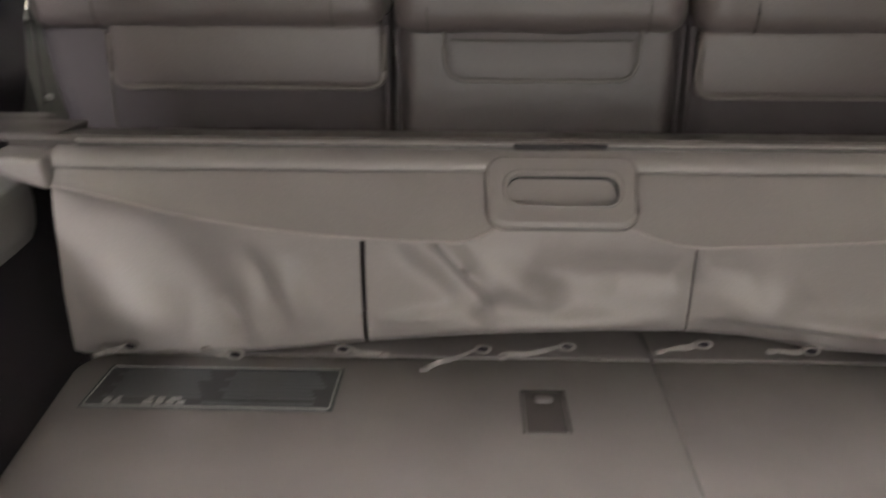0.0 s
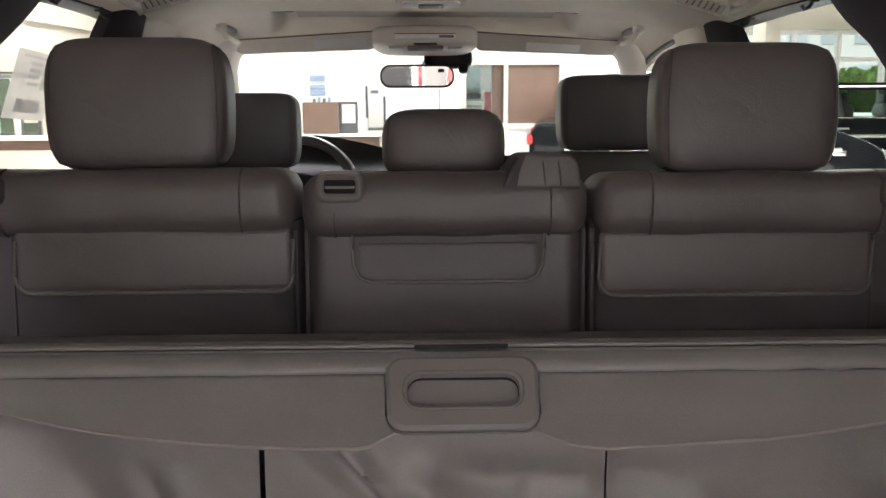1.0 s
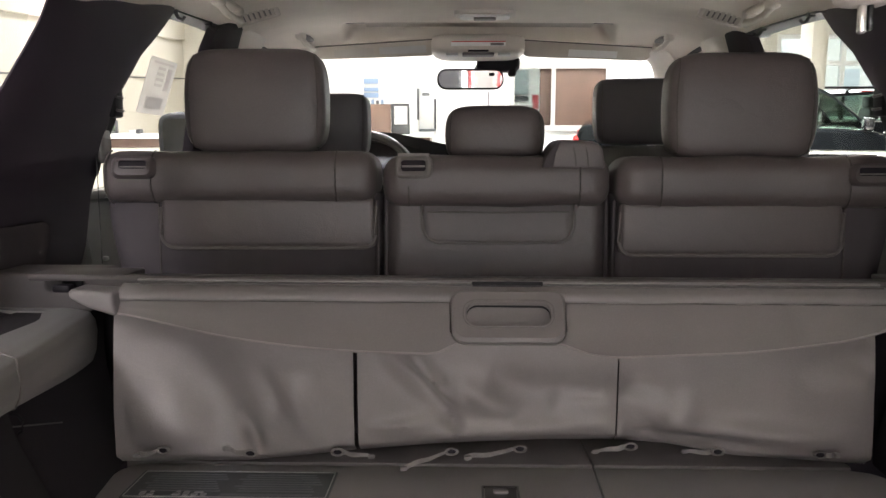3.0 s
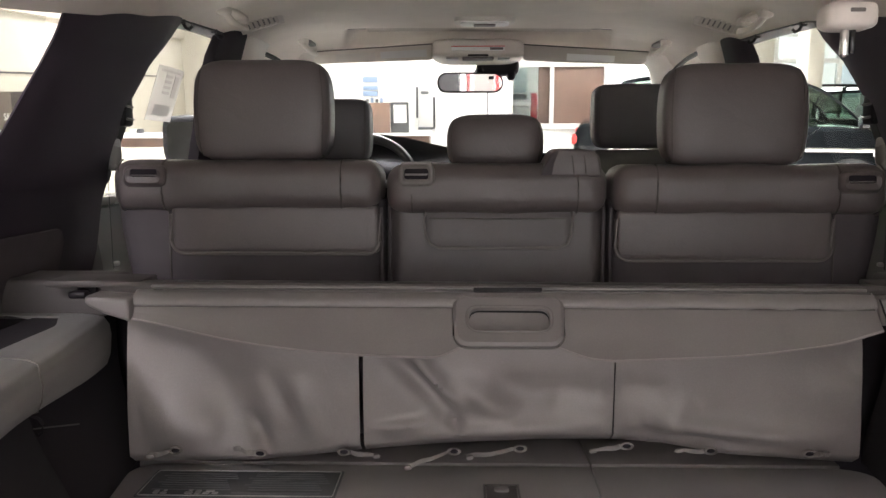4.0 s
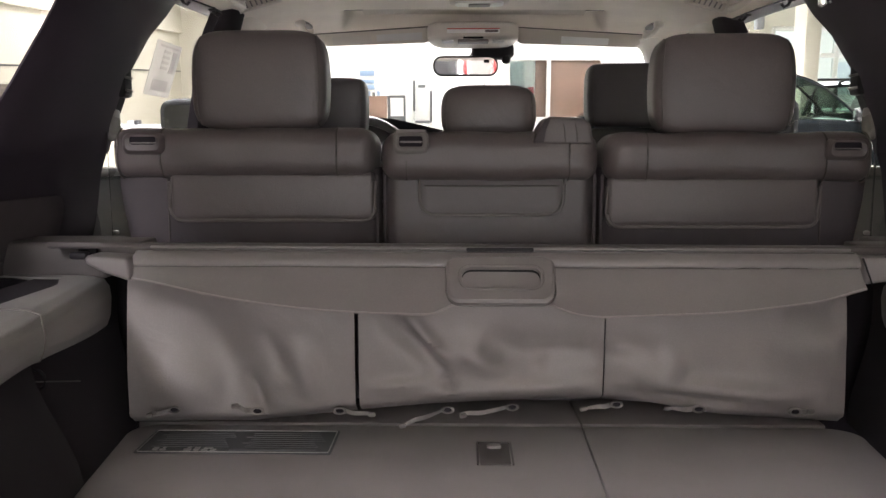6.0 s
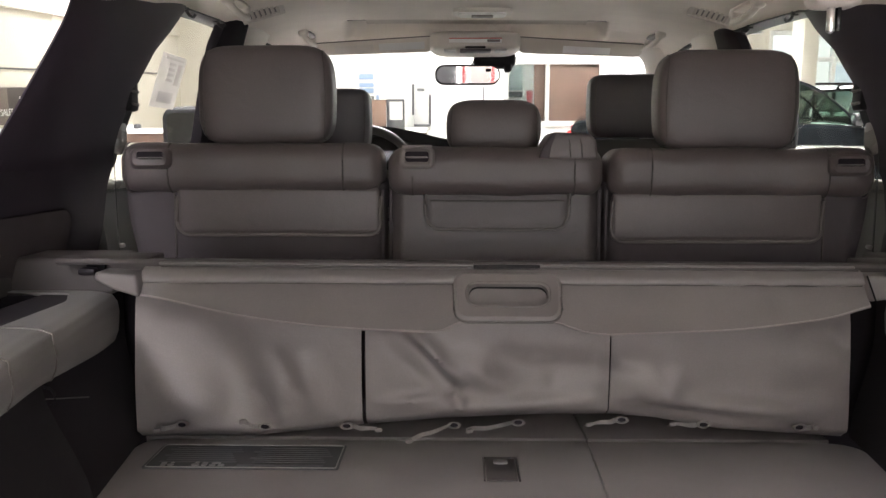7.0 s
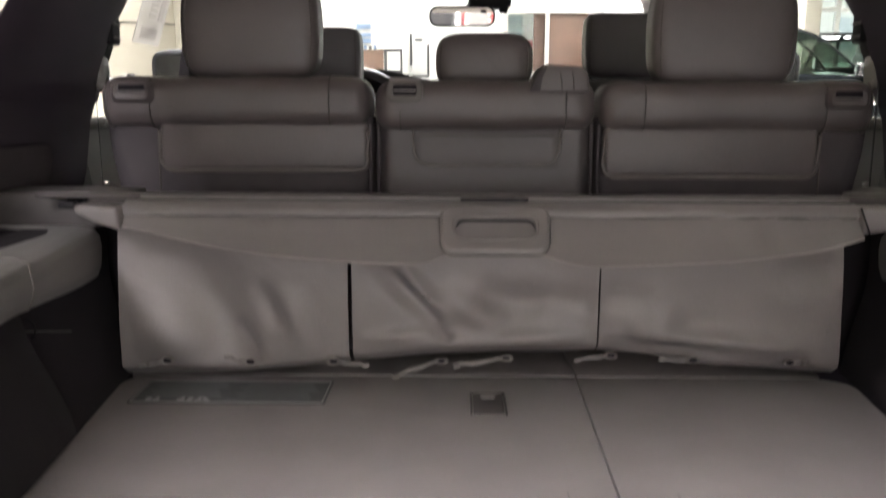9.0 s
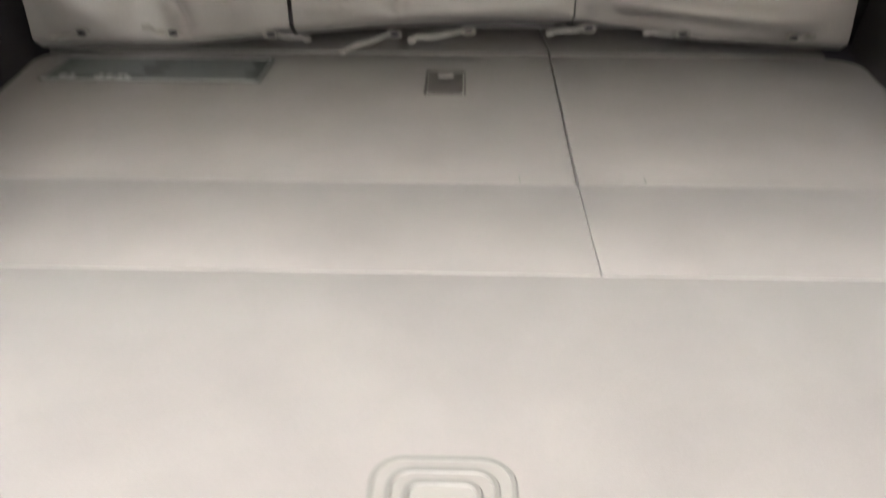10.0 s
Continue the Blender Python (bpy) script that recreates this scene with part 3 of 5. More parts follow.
def load_floor():
    """The folded third row, its flaps and the floor board with its recessed pull."""
    for x0, x1, lab in ((-0.72, 0.1656, "wider folded seat back, grey carpet, warning label on it"), (0.1680, 0.72, "narrower folded seat back covered in grey carpet")):
        s = thing("folded_seat", ((x0 + x1) / 2, 0.95, -0.1), lab, "car seat", "folded third-row seats")
        rows = [(x0, 0.709), (x1, 0.709)]
        far = [(0.05 * math.sin(radians(a)), 0.05 * math.cos(radians(a))) for a in range(0, 91, 15)]
        if x0 < 0:
            rows += [(x1 + 0.004, 0.92), (x1 + 0.0098, 1.226)] + [(x0 + 0.08 - dx, 1.176 + dy) for dx, dy in far] + [(x0 + 0.02, 1.10)]
        else:
            rows += [(x1 - 0.02, 1.08)] + [(x1 - 0.092 + dx * 1.25, 1.176 + dy) for dx, dy in far[::-1]] + [(x0 + 0.0098, 1.226), (x0 + 0.004, 0.92)]
        bx = prism(rows, "z", -0.10, 0.0, 0.003, 2)
        part("seat_back", bx, CARPET, s, "grey carpeted seat back")
        part("hinge_flap", box(x0, x1 + (0.0008 if x0 < 0 else 0), 0.5032, 0.7084, -0.10, -0.0003, 0.0007, 2), CARPET, s, "grey carpeted flap behind the seat")
        mark = 0.099 if x0 < 0 else 0.248
        part("edge_mark", prism(rounded(mark - 0.0008, mark + 0.0008, 0.711, 0.730, 0.0007, 2), "z", -0.0005, 0.0008), PULL_EDGE, s, "short dark scuff near the edge")
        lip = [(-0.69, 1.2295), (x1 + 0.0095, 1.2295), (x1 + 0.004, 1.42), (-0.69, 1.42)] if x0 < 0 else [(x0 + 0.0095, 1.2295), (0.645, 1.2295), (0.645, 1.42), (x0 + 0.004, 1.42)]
        part("front_lip", prism(lip, "z", -0.10, 0.004, 0.003, 2), CARPET_SHADED, s, "grey carpeted front lip, toned darker for the shade below the cover")
        if x0 < 0:
            # pull loop in its bezel
            b = part("latch_bezel", join(*[prism(rounded(a0, a1, b0, b1, 0.0015, 3), "z", -0.002, 0.0034, 0.0005) for a0, a1, b0, b1 in ((-0.030, -0.0265, 1.018, 1.128), (0.0305, 0.034, 1.018, 1.128), (-0.030, 0.034, 1.1245, 1.128))]), LEDGE, s, "dark latch bezel")
            part("latch_plate", box(-0.0245, 0.0285, 1.018, 1.122, 0.0, 0.003, 0.001), LEDGE, b, "dark grey latch plate")
            part("latch_pull", cushion(0.002, 1.100, 0.004, 0.026, 0.018, 0.008, 0.6, 6), PLASTIC, b, "small grey pull")
            # warning label
            t = part("label_plate", prism(rounded(-0.637, -0.286, 1.062, 1.186, 0.004, 3), "z", 0.0008, 0.0022, 0.0), LABEL_DARK, s, "dark warning label with pale writing")
            part("label_border", tube([(x, y, 0.0028) for x, y in rounded(-0.632, -0.291, 1.067, 1.181, 0.004, 3)], 0.0011, 5, True), LABEL_PALE, t)
            k = 0
            for y in [1.168 - 0.0105 * i for i in range(8)]:
                for xa, xb in ((-0.615, -0.475), (-0.455, -0.305)):
                    k += 1
                    e = 0.018 * ((k * 7) % 5) / 4
                    part("text_bar", box(xa + (0.01 if k % 3 else 0), xb - e, y - 0.0024, y + 0.0024, 0.0022, 0.0029), LABEL_INK, t)
            for xa, ya, w, d in ((-0.608, 1.074, 0.010, 0.016), (-0.595, 1.074, 0.012, 0.008), (-0.592, 1.085, 0.007, 0.007), (-0.552, 1.074, 0.014, 0.010), (-0.548, 1.087, 0.008, 0.007), (-0.534, 1.074, 0.010, 0.018), (-0.520, 1.074, 0.012, 0.009), (-0.517, 1.085, 0.016, 0.007), (-0.504, 1.074, 0.011, 0.009)):
                part("pictogram", prism(rounded(xa, xa + w, ya, ya + d, 0.003, 3), "z", 0.0018, 0.0030), LABEL_PALE, t)
            part("text_bar", box(-0.47, -0.315, 1.076, 1.083, 0.0022, 0.0029), LABEL_INK, t)
    f = thing("floor", (0, 0.1, -0.1), "pale grey carpeted load floor board with a recessed pull", "floor", kind="structure")
    part("board", box(-0.72, 0.72, -0.32, 0.5022, -0.10, -0.0006, 0.0012, 2), CARPET, f, "grey carpeted floor board")
    rings = []
    for d, r, z in ((0.0, 0.022, 0.0), (0.012, 0.016, 0.001), (0.024, 0.010, 0.0015)):
        rings.append(tube([(x, y, z - 0.002) for x, y in rounded(-0.029 + d, 0.069 - d, 0.132 + d, 0.2465 - d, r, 5)], 0.0034, 6, True))
    pull = part("pull_frame", join(*rings), PULL_EDGE, f, "moulded frame of the floor pull")
    part("pull_plate", prism(rounded(-0.027, 0.067, 0.134, 0.2445, 0.020, 5), "z", -0.0020, 0.0004), PULL, pull, "grey pull plate")


load_floor()


# ---- roller cover ----
LOW_EDGE = [(-0.64, 0.315), (-0.62, 0.312), (-0.465, 0.283), (-0.345, 0.269), (-0.229, 0.262), (-0.115, 0.260), (-0.098, 0.262), (-0.074, 0.274), (0.092, 0.275), (0.118, 0.266), (0.141, 0.260), (0.179, 0.257), (0.397, 0.265), (0.572, 0.284), (0.632, 0.304), (0.65, 0.31)]


def low_edge(x):
    """The valance's lower edge, eased between its given heights."""
    w = 0.05 if abs(x) > 0.2 else 0.006
    return sum(lerp_table(LOW_EDGE, x + w * k / 3) for k in range(-3, 4)) / 7


def flap_y(z):
    return 1.11 - (0.35 - z) * 0.95


CURTAIN_LOW = [(-0.69, 0.014), (-0.45, 0.018), (-0.25, 0.040), (-0.12, 0.052), (0.0, 0.059), (0.1, 0.063), (0.206, 0.064), (0.30, 0.056), (0.42, 0.036), (0.66, 0.022)]


def ridge(x, z, ax, az, bx, bz, w, h):
    """A soft fold of height h and width w along the line from a to b."""
    d = Vector((bx - ax, bz - az))
    t = max(0, min(1, ((x - ax) * d.x + (z - az) * d.y) / d.length_squared))
    q = math.hypot(x - ax - t * d.x, z - az - t * d.y)
    return h * math.exp(-(q / w) ** 2) * math.sin(math.pi * t) ** 0.7


FOLDS = [
    (-0.56, 0.325, -0.420, 0.06, 0.062, -0.014),
    (-0.40, 0.225, -0.375, 0.115, 0.018, -0.007), (-0.35, 0.21, -0.325, 0.07, 0.022, 0.006), (-0.64, 0.11, -0.50, 0.095, 0.045, 0.006), (-0.452, 0.130, -0.418, 0.040, 0.014, -0.008),
    (-0.195, 0.258, -0.080, 0.132, 0.019, -0.011), (-0.150, 0.255, -0.062, 0.138, 0.015, 0.012), (-0.092, 0.130, -0.068, 0.092, 0.011, -0.009),
    (-0.085, 0.205, 0.025, 0.122, 0.025, 0.008), (-0.02, 0.195, 0.10, 0.160, 0.032, -0.009), (0.06, 0.185, 0.195, 0.176, 0.024, -0.006),
    (-0.24, 0.098, -0.075, 0.122, 0.011, 0.005), (-0.21, 0.088, 0.20, 0.106, 0.017, 0.007),
    (0.17, 0.192, 0.290, 0.186, 0.022, -0.006), (0.34, 0.165, 0.270, 0.100, 0.028, 0.006), (0.27, 0.110, 0.60, 0.086, 0.021, 0.009),
    (0.20, 0.088, 0.48, 0.062, 0.017, -0.010), (0.50, 0.270, 0.70, 0.225, 0.032, -0.007), (0.70, 0.205, 0.48, 0.185, 0.034, 0.004),
]


def curtain(x0_top, x0_low, x1_top, x1_low):
    def f(u, v):
        top = 0.325
        xt = x0_top + (x1_top - x0_top) * u
        xl = x0_low + (x1_low - x0_low) * u
        low = lerp_table(CURTAIN_LOW, xl)
        z = top + (low - top) * v
        x = xt + (xl - xt) * (0.325 - z) / 0.27
        t = max(0, min(1, (0.27 - z) / (0.27 - low)))
        y = 1.140 + 0.034 * t ** 1.5 + 0.026 * smooth((v - 0.91) / 0.09) ** 2
        k = 1 + 0.066 * (1 - t)
        for fold in FOLDS:
            y -= 2.9 * ridge(x / k, 0.56 - (0.56 - z) / k, *fold) * smooth(min(u, 1 - u) / 0.05) * smooth((0.30 - z) / 0.06)
        y -= 0.0024 * noise.noise(Vector((x * 9, z * 12, 3))) + 0.0009 * noise.noise(Vector((x * 34 + z * 20, z * 30, 8)))
        return x, y, z
    return sheet(f, 56, 36, 0.0035, (0, 1, 0))


def cargo_cover():
    c = thing("cargo_cover", (0, 1.15, 0.30), "grey vinyl roller cargo cover hanging slack to the floor", "cargo cover")
    # the roller housing: a rail whose front highlight and gap shade are coloured strips
    prof = [(1.118, 0.356), (1.114, 0.362), (1.118, 0.369), (1.150, 0.367), (1.196, 0.361), (1.206, 0.352), (1.200, 0.318), (1.160, 0.306), (1.126, 0.322)]
    house = prism([(y, z) for y, z in prof], "x", -0.70, 0.70, 0.002)
    for v in house.verts:
        v.co.z -= 0.0055 * (v.co.x + 0.7) / 1.4
    h = part("housing", house, LEDGE, c, "grey plastic roller housing")
    part("rail_highlight", box(-0.61, 0.62, 1.1105, 1.1175, 0.3615, 0.3665, 0.0015, 1, pose(0, 0, -0.0045, 0, 0.22, 0)), PLASTIC, h, "lighter strip standing in for the rail's highlight")
    part("sheet_gap_shade", box(-0.605, 0.625, 1.1085, 1.1135, 0.3575, 0.3605, 0.0, 1, pose(0, 0, -0.0045, 0, 0.22, 0)), LEDGE, h, "dark strip standing in for the shaded gap over the sheet")
    for sgn in (-1, 1):
        x0, x1 = (-0.80, -0.632) if sgn < 0 else (0.650, 0.80)
        z = 0.364 if sgn < 0 else 0.3575
        part("rail_cap", box(x0, x1, 1.118, 1.21, z - 0.006, z + 0.006, 0.004, 2), LEDGE, h, "smooth end plate of the rail")
        a, b = (-0.706, -0.632) if sgn < 0 else (0.629, 0.735)
        pts = [(a, 0.353), (b, 0.348), (b + 0.004, 0.307), (a + 0.034, 0.321), (a, 0.338)] if sgn < 0 else [(a, 0.3485), (b, 0.3485), (b, 0.325), (b - 0.035, 0.310), (a + 0.004, 0.3015)]
        part("end_cap", prism(pts, "y", 1.062 if sgn < 0 else 1.078, 1.15, 0.007, 3), PLASTIC, c, "grey end cap of the roller bar")
        part("end_pin", box(min(sgn * 0.725, sgn * 0.756), max(sgn * 0.725, sgn * 0.756), 1.11, 1.135, 0.339, 0.352, 0.005), BLACK, c, "black end pin")
    part("end_seam", tube([(0.6285, 1.0815, 0.3475), (0.6315, 1.0765, 0.335), (0.637, 1.073, 0.318), (0.642, 1.071, 0.303)], 0.0016, 6), BLACK, c, "dark joint at the end cap")
    # stiff valance at the end of the sheet, rolled over the bar
    ROLLED = [(1.138, 0.3525), (1.124, 0.3545), (1.110, 0.3535), (1.099, 0.3495), (1.0915, 0.3435), (1.0880, 0.3370), (1.0882, 0.3325), (1.0905, 0.3305), (1.0925, 0.3295)]

    def valance(u, v):
        x = -0.634 + (0.630 + 0.634) * u
        low = low_edge(x)
        if v < 0.3:
            a = v / 0.3 * (len(ROLLED) - 1)
            i = min(int(a), len(ROLLED) - 2)
            y, z = [p + (q - p) * (a - i) for p, q in zip(ROLLED[i], ROLLED[i + 1])]
        else:
            a = (v - 0.3) / 0.7
            z0 = ROLLED[-1][1]
            z = z0 + (low - z0) * a
            y = flap_y(z) - 0.001
        k = 0.0022 * noise.noise(Vector((x * 7, v * 3, 0))) + 0.0036 * math.sin(x * 64 + 5 * noise.noise(Vector((x * 6, 2, 0)))) * smooth((x - 0.2) / 0.25) * math.sin(v * 3.1)
        return x, y + k, z - 0.003 * u
    part("valance", sheet(valance, 90, 40, 0.004, (0, 0.8, 0.5)), VINYL_VALANCE, c, "stiff grey vinyl valance", sharp=50)
    # The hem takes the lighter vinyl in place of a highlight.
    part("valance_hem", tube([(x, flap_y(low_edge(x)) - 0.0015, low_edge(x) - 0.003 * (x + 0.634) / 1.264) for x in [-0.632 + 1.260 * i / 90 for i in range(91)]], 0.0022, 6), VINYL, c, "turned hem, paler to carry its highlight")
    # A dark cord paints the shade line below the roll.
    part("valance_shade_line", tube([(-0.632 + 1.258 * i / 60, 1.0905, 0.3312 - 0.003 * i / 60) for i in range(61)], 0.0013, 6), LEDGE, c, "dark cord drawing the shade under the rolled edge")
    # handle plate
    tilt = Matrix.Translation((0.0105, 1.069, 0.3085)) @ Euler((radians(-43.5), 0, 0)).to_matrix().to_4x4()

    def on(bm):
        for v in bm.verts:
            v.co.x *= 1 + 0.6 * v.co.z
        bmesh.ops.transform(bm, matrix=tilt, verts=bm.verts)
        return bm
    outer, inner = rounded(-0.092, 0.092, -0.049, 0.049, 0.022, 6), rounded(-0.066, 0.068, -0.020, 0.021, 0.017, 6)
    bm = ring([(outer, 0.004), (outer, -0.006), (rounded(-0.087, 0.087, -0.044, 0.044, 0.019, 6), -0.0105), (rounded(-0.072, 0.074, -0.026, 0.027, 0.021, 6), -0.0105), (rounded(-0.070, 0.072, -0.024, 0.025, 0.020, 6), -0.0125), (rounded(-0.067, 0.069, -0.021, 0.022, 0.018, 6), -0.0120), (inner, -0.008), (inner, -0.004)])
    hp = part("handle", on(bm), PLASTIC, c, "grey moulded pull handle")
    # Dark colours in the recess stand in for the shade under its rim.
    part("handle_throat", on(ring([(inner, -0.0042), (inner, 0.044)])), DASH, hp, "inside of the handle, coloured dark for its shade")
    part("handle_well", on(prism(inner, "y", 0.0430, 0.0460)), BLACK, hp, "back of the handle recess, black for its shade")
    # Two dark cords paint the shade lines of the handle's edges.
    part("handle_outline_shade", on(tube([(x, -0.0005, z) for x, z in rounded(-0.0935, 0.0935, -0.0505, 0.0505, 0.0235, 6)], 0.0014, 6, True)), PLASTIC_DARK, hp, "dark cord drawing the shade round the handle")
    part("handle_rim_shade", on(tube([(x, -0.0115, z) for x, z in rounded(-0.0715, 0.0735, -0.0255, 0.0265, 0.0205, 6)], 0.0008, 6, True)), PLASTIC_DARK, hp, "dark cord drawing the shade round the grip opening")
    part("handle_catch", box(-0.048, 0.070, 1.1085, 1.114, 0.352, 0.3612, 0.0015), BLACK, hp, "black rubber strip over the handle")
    # three loose panels
    part("curtain_panel", curtain(-0.661, -0.682, -0.2502, -0.2548), VINYL, c, "creased grey vinyl panel", sharp=70)
    part("curtain_panel", curtain(-0.2425, -0.2474, 0.2000, 0.2055), VINYL, c, "creased grey vinyl panel", sharp=70)
    part("curtain_panel", curtain(0.2028, 0.2083, 0.625, 0.650), VINYL, c, "creased grey vinyl panel", sharp=70)
    # elastic tabs with snaps along the lower edge
    for x, z, run, rise, snap in ((-0.600, 0.038, -0.045, -0.006, 0.018), (-0.434, 0.058, -0.034, 0.014, 0.022), (-0.275, 0.043, 0.075, -0.002, -0.012), (-0.093, 0.046, -0.100, -0.026, 0.020), (0.015, 0.052, -0.095, -0.012, 0.040), (0.220, 0.058, -0.075, -0.004, 0.014), (0.358, 0.050, -0.055, 0.006, 0.036), (0.556, 0.046, 0.030, 0.006, -0.005)):
        run *= 0.72
        z += 0.009 if x > -0.6 else 0.014
        front = 1.098 if -0.5 < x < -0.4 else 1.150
        ex, ez = x + snap * 0.55, z + 0.001
        way = 1 if run > 0 else -1

        def strap(u, v):
            px = ex + way * 0.006 + (x + run - ex) * u
            pz = ez + (z + rise - ez) * u + 0.0022 * math.sin(u * 9 + x * 40) * u
            twist = 1.4 * (u - 0.45) * math.sin(x * 50)
            w = (v - 0.5) * (0.0088 - 0.0015 * u)
            return px - w * math.sin(twist) * 0.6, front - 0.006 * math.sin(u * 3.1) - 0.010 * u + 0.0012 * math.sin(u * 15 + x * 90) + w * math.sin(twist), pz + w * math.cos(twist)
        t = part("elastic_tab", sheet(strap, 14, 3, 0.0016), TAB, c, "pale elastic tab")

        def oval(a, b):
            return [(ex + a * math.cos(k * 0.3927), ez + b * math.sin(k * 0.3927)) for k in range(16)]
        part("eyelet", ring([(oval(0.0125, 0.0072), front + 0.001), (oval(0.0125, 0.0072), front - 0.003), (oval(0.0105, 0.0058), front - 0.0045), (oval(0.0078, 0.0044), front - 0.003), (oval(0.0078, 0.0044), front + 0.001)]), TAB, t, "pale eyelet round the stud")
        part("snap", cushion(ex, front - 0.0010, ez, 0.0150, 0.004, 0.0086, 0.9, 4), BLACK_FELT, t, "dark press stud")
        fold = cushion(0, 0, 0, 0.013, 0.006, 0.0085, 0.5, 4)
        bmesh.ops.transform(fold, matrix=pose(x + run, front - 0.0135, z + rise, 12, -8, math.degrees(math.sin(x * 70)) * 0.3), verts=fold.verts)
        part("tab_tip", fold, TAB, t, "folded tab end")
    return c


cargo_cover()


# ---- second-row seats ----
def headrest(seat, cx, cz, sx, sz, cy=1.475, sy=0.105, mat=None, seams=True, e=0.32, top=0.075):
    mat = mat or LEATHER

    def shape(u):
        k = 1 - 0.05 * max(-u.z, 0) ** 2 - top * max(u.z, 0) ** 2
        return Vector((u.x * k, u.y * (1 - 0.12 * max(u.z, 0) ** 2) - 0.10 * (1 - u.x ** 2) * (1 - u.z ** 2), u.z))
    h = part("headrest", cushion(cx, cy, cz, sx, sy, sz, e, 16, shape), mat, seat, "padded leather headrest", sharp=80)
    if seams:
        for s in (-1, 1):
            pts = []
            for i in range(25):
                a = radians(-80 + 160 * i / 24)
                k = 2 / e
                zz, yy = math.sin(a), -math.cos(a)
                sc = ((1 - 0.90 ** k) / (abs(zz) ** k + abs(yy) ** k)) ** (1 / k)
                zz, yy = zz * sc, yy * sc
                yy = yy * (1 - 0.12 * max(zz, 0) ** 2) - 0.10 * (1 - 0.81) * (1 - zz ** 2)
                pts.append((cx + s * 0.90 * sx / 2 * (1 - 0.05 * max(-zz, 0) ** 2 - top * max(zz, 0) ** 2), cy + yy * sy / 2 - 0.0004, cz + zz * sz / 2))
            part("seam", tube(pts, 0.0012, 5), STITCH, h)
    for d in (-0.25, 0.25):
        part("post", tube([(cx + d * sx, cy + 0.01, cz - sz / 2 - 0.05), (cx + d * sx, cy + 0.01, cz - sz / 2 + 0.03)], 0.0065, 10), CHROME, h, "chrome headrest post")
    return h


def latch(seat, cx, cz, hard=False):
    """A release pull let into the back of the seat's shoulder: a soft leather pocket, or a hard plastic one with a grip bar."""
    y = 1.366
    w, lo, hi = (0.036, -0.020, 0.026) if hard else (0.040, -0.018, 0.020)
    ow, ol, oh = (0.024, -0.006, 0.015) if hard else (0.0275, -0.001, 0.0155)
    e = 0.0 if hard else 0.003
    rim = ring([(rounded(cx - w - e, cx + w + e, cz + lo - e, cz + hi + e, 0.015, 5), y + 0.012), (rounded(cx - w - e, cx + w + e, cz + lo - e, cz + hi + e, 0.015, 5), y - 0.003 - e * 0.3),
                (rounded(cx - w + e * 0.3, cx + w - e * 0.3, cz + lo + e * 0.3, cz + hi - e * 0.3, 0.014, 5), y - 0.0085),
                (rounded(cx - w + 0.005, cx + w - 0.005, cz + lo + 0.005, cz + hi - 0.005, 0.011, 5), y - 0.0125),
                (rounded(cx - ow - 0.004, cx + ow + 0.004, cz + ol - 0.005, cz + oh + 0.004, 0.007, 5), y - 0.0120 if hard else y - 0.0105),
                (rounded(cx - ow, cx + ow, cz + ol, cz + oh, 0.005, 5), y - 0.0095), (rounded(cx - ow, cx + ow, cz + ol, cz + oh, 0.005, 5), y + 0.018)])
    b = part("latch_bezel", rim, PLASTIC_DARK if hard else LEATHER, seat, "grey plastic latch surround" if hard else "soft leather rim of the latch pocket", sharp=50)
    # The roll is not cut; a black block gives the opening's shade.
    part("latch_slot", box(cx - ow, cx + ow, y - 0.0055, y + 0.008, cz + ol, cz + oh), BLACK_FELT, b, "black block for the shade in the latch opening")
    part("latch_bar", prism(rounded(cx - ow + 0.0015, cx + ow - 0.0015, cz + ol + (0.0075 if hard else 0.002), cz + ol + (0.0115 if hard else 0.005), 0.0018, 3), "y", y - 0.0095 if hard else y - 0.0072, y - 0.002, 0.0006), PLASTIC if hard else PLASTIC_DARK, b, "grey release bar")
    if hard:
        part("latch_cap", prism(rounded(cx - 0.030, cx + 0.030, cz + 0.0225, cz + 0.0285, 0.0025, 3), "y", y - 0.010, y + 0.03, 0.001), PLASTIC, b, "smooth plastic cap of the latch")


def roll(x0, x1, z0, z1, y0=1.366, y1=1.53, r=0.036):
    bm = box(x0, x1, y0, y1, z0, z1, r, 6)
    bmesh.ops.subdivide_edges(bm, edges=[e for e in bm.edges if e.calc_length() > 0.12], cuts=24, use_grid_fill=True)
    for v in bm.verts:
        v.co.y += 0.0045 * noise.noise(Vector((v.co.x * 14, v.co.z * 10, x0))) + 0.0022 * noise.noise(Vector((v.co.x * 45, v.co.z * 16, x0 + 3))) * smooth((0.16 - min(v.co.x - x0, x1 - v.co.x)) / 0.12)
        v.co.z += 0.0035 * noise.noise(Vector((v.co.x * 11, v.co.y * 8, x1 + 5)))
    return bm


def roll_seam(x, z0, z1, y0=1.366, y1=1.53, r=0.036):
    pts = [(y, z) for y, z in rounded(y0, y1, z0, z1, r, 6)]
    half = [p for p in pts if p[0] < y0 + 0.10]
    half.sort(key=lambda p: math.atan2(p[1] - (z0 + z1) / 2, -(p[0] - (y0 + 0.1))))
    return tube([(x, y - 0.0006, z + (0.0006 if z > (z0 + z1) / 2 else -0.0006)) for y, z in half], 0.0017, 5)


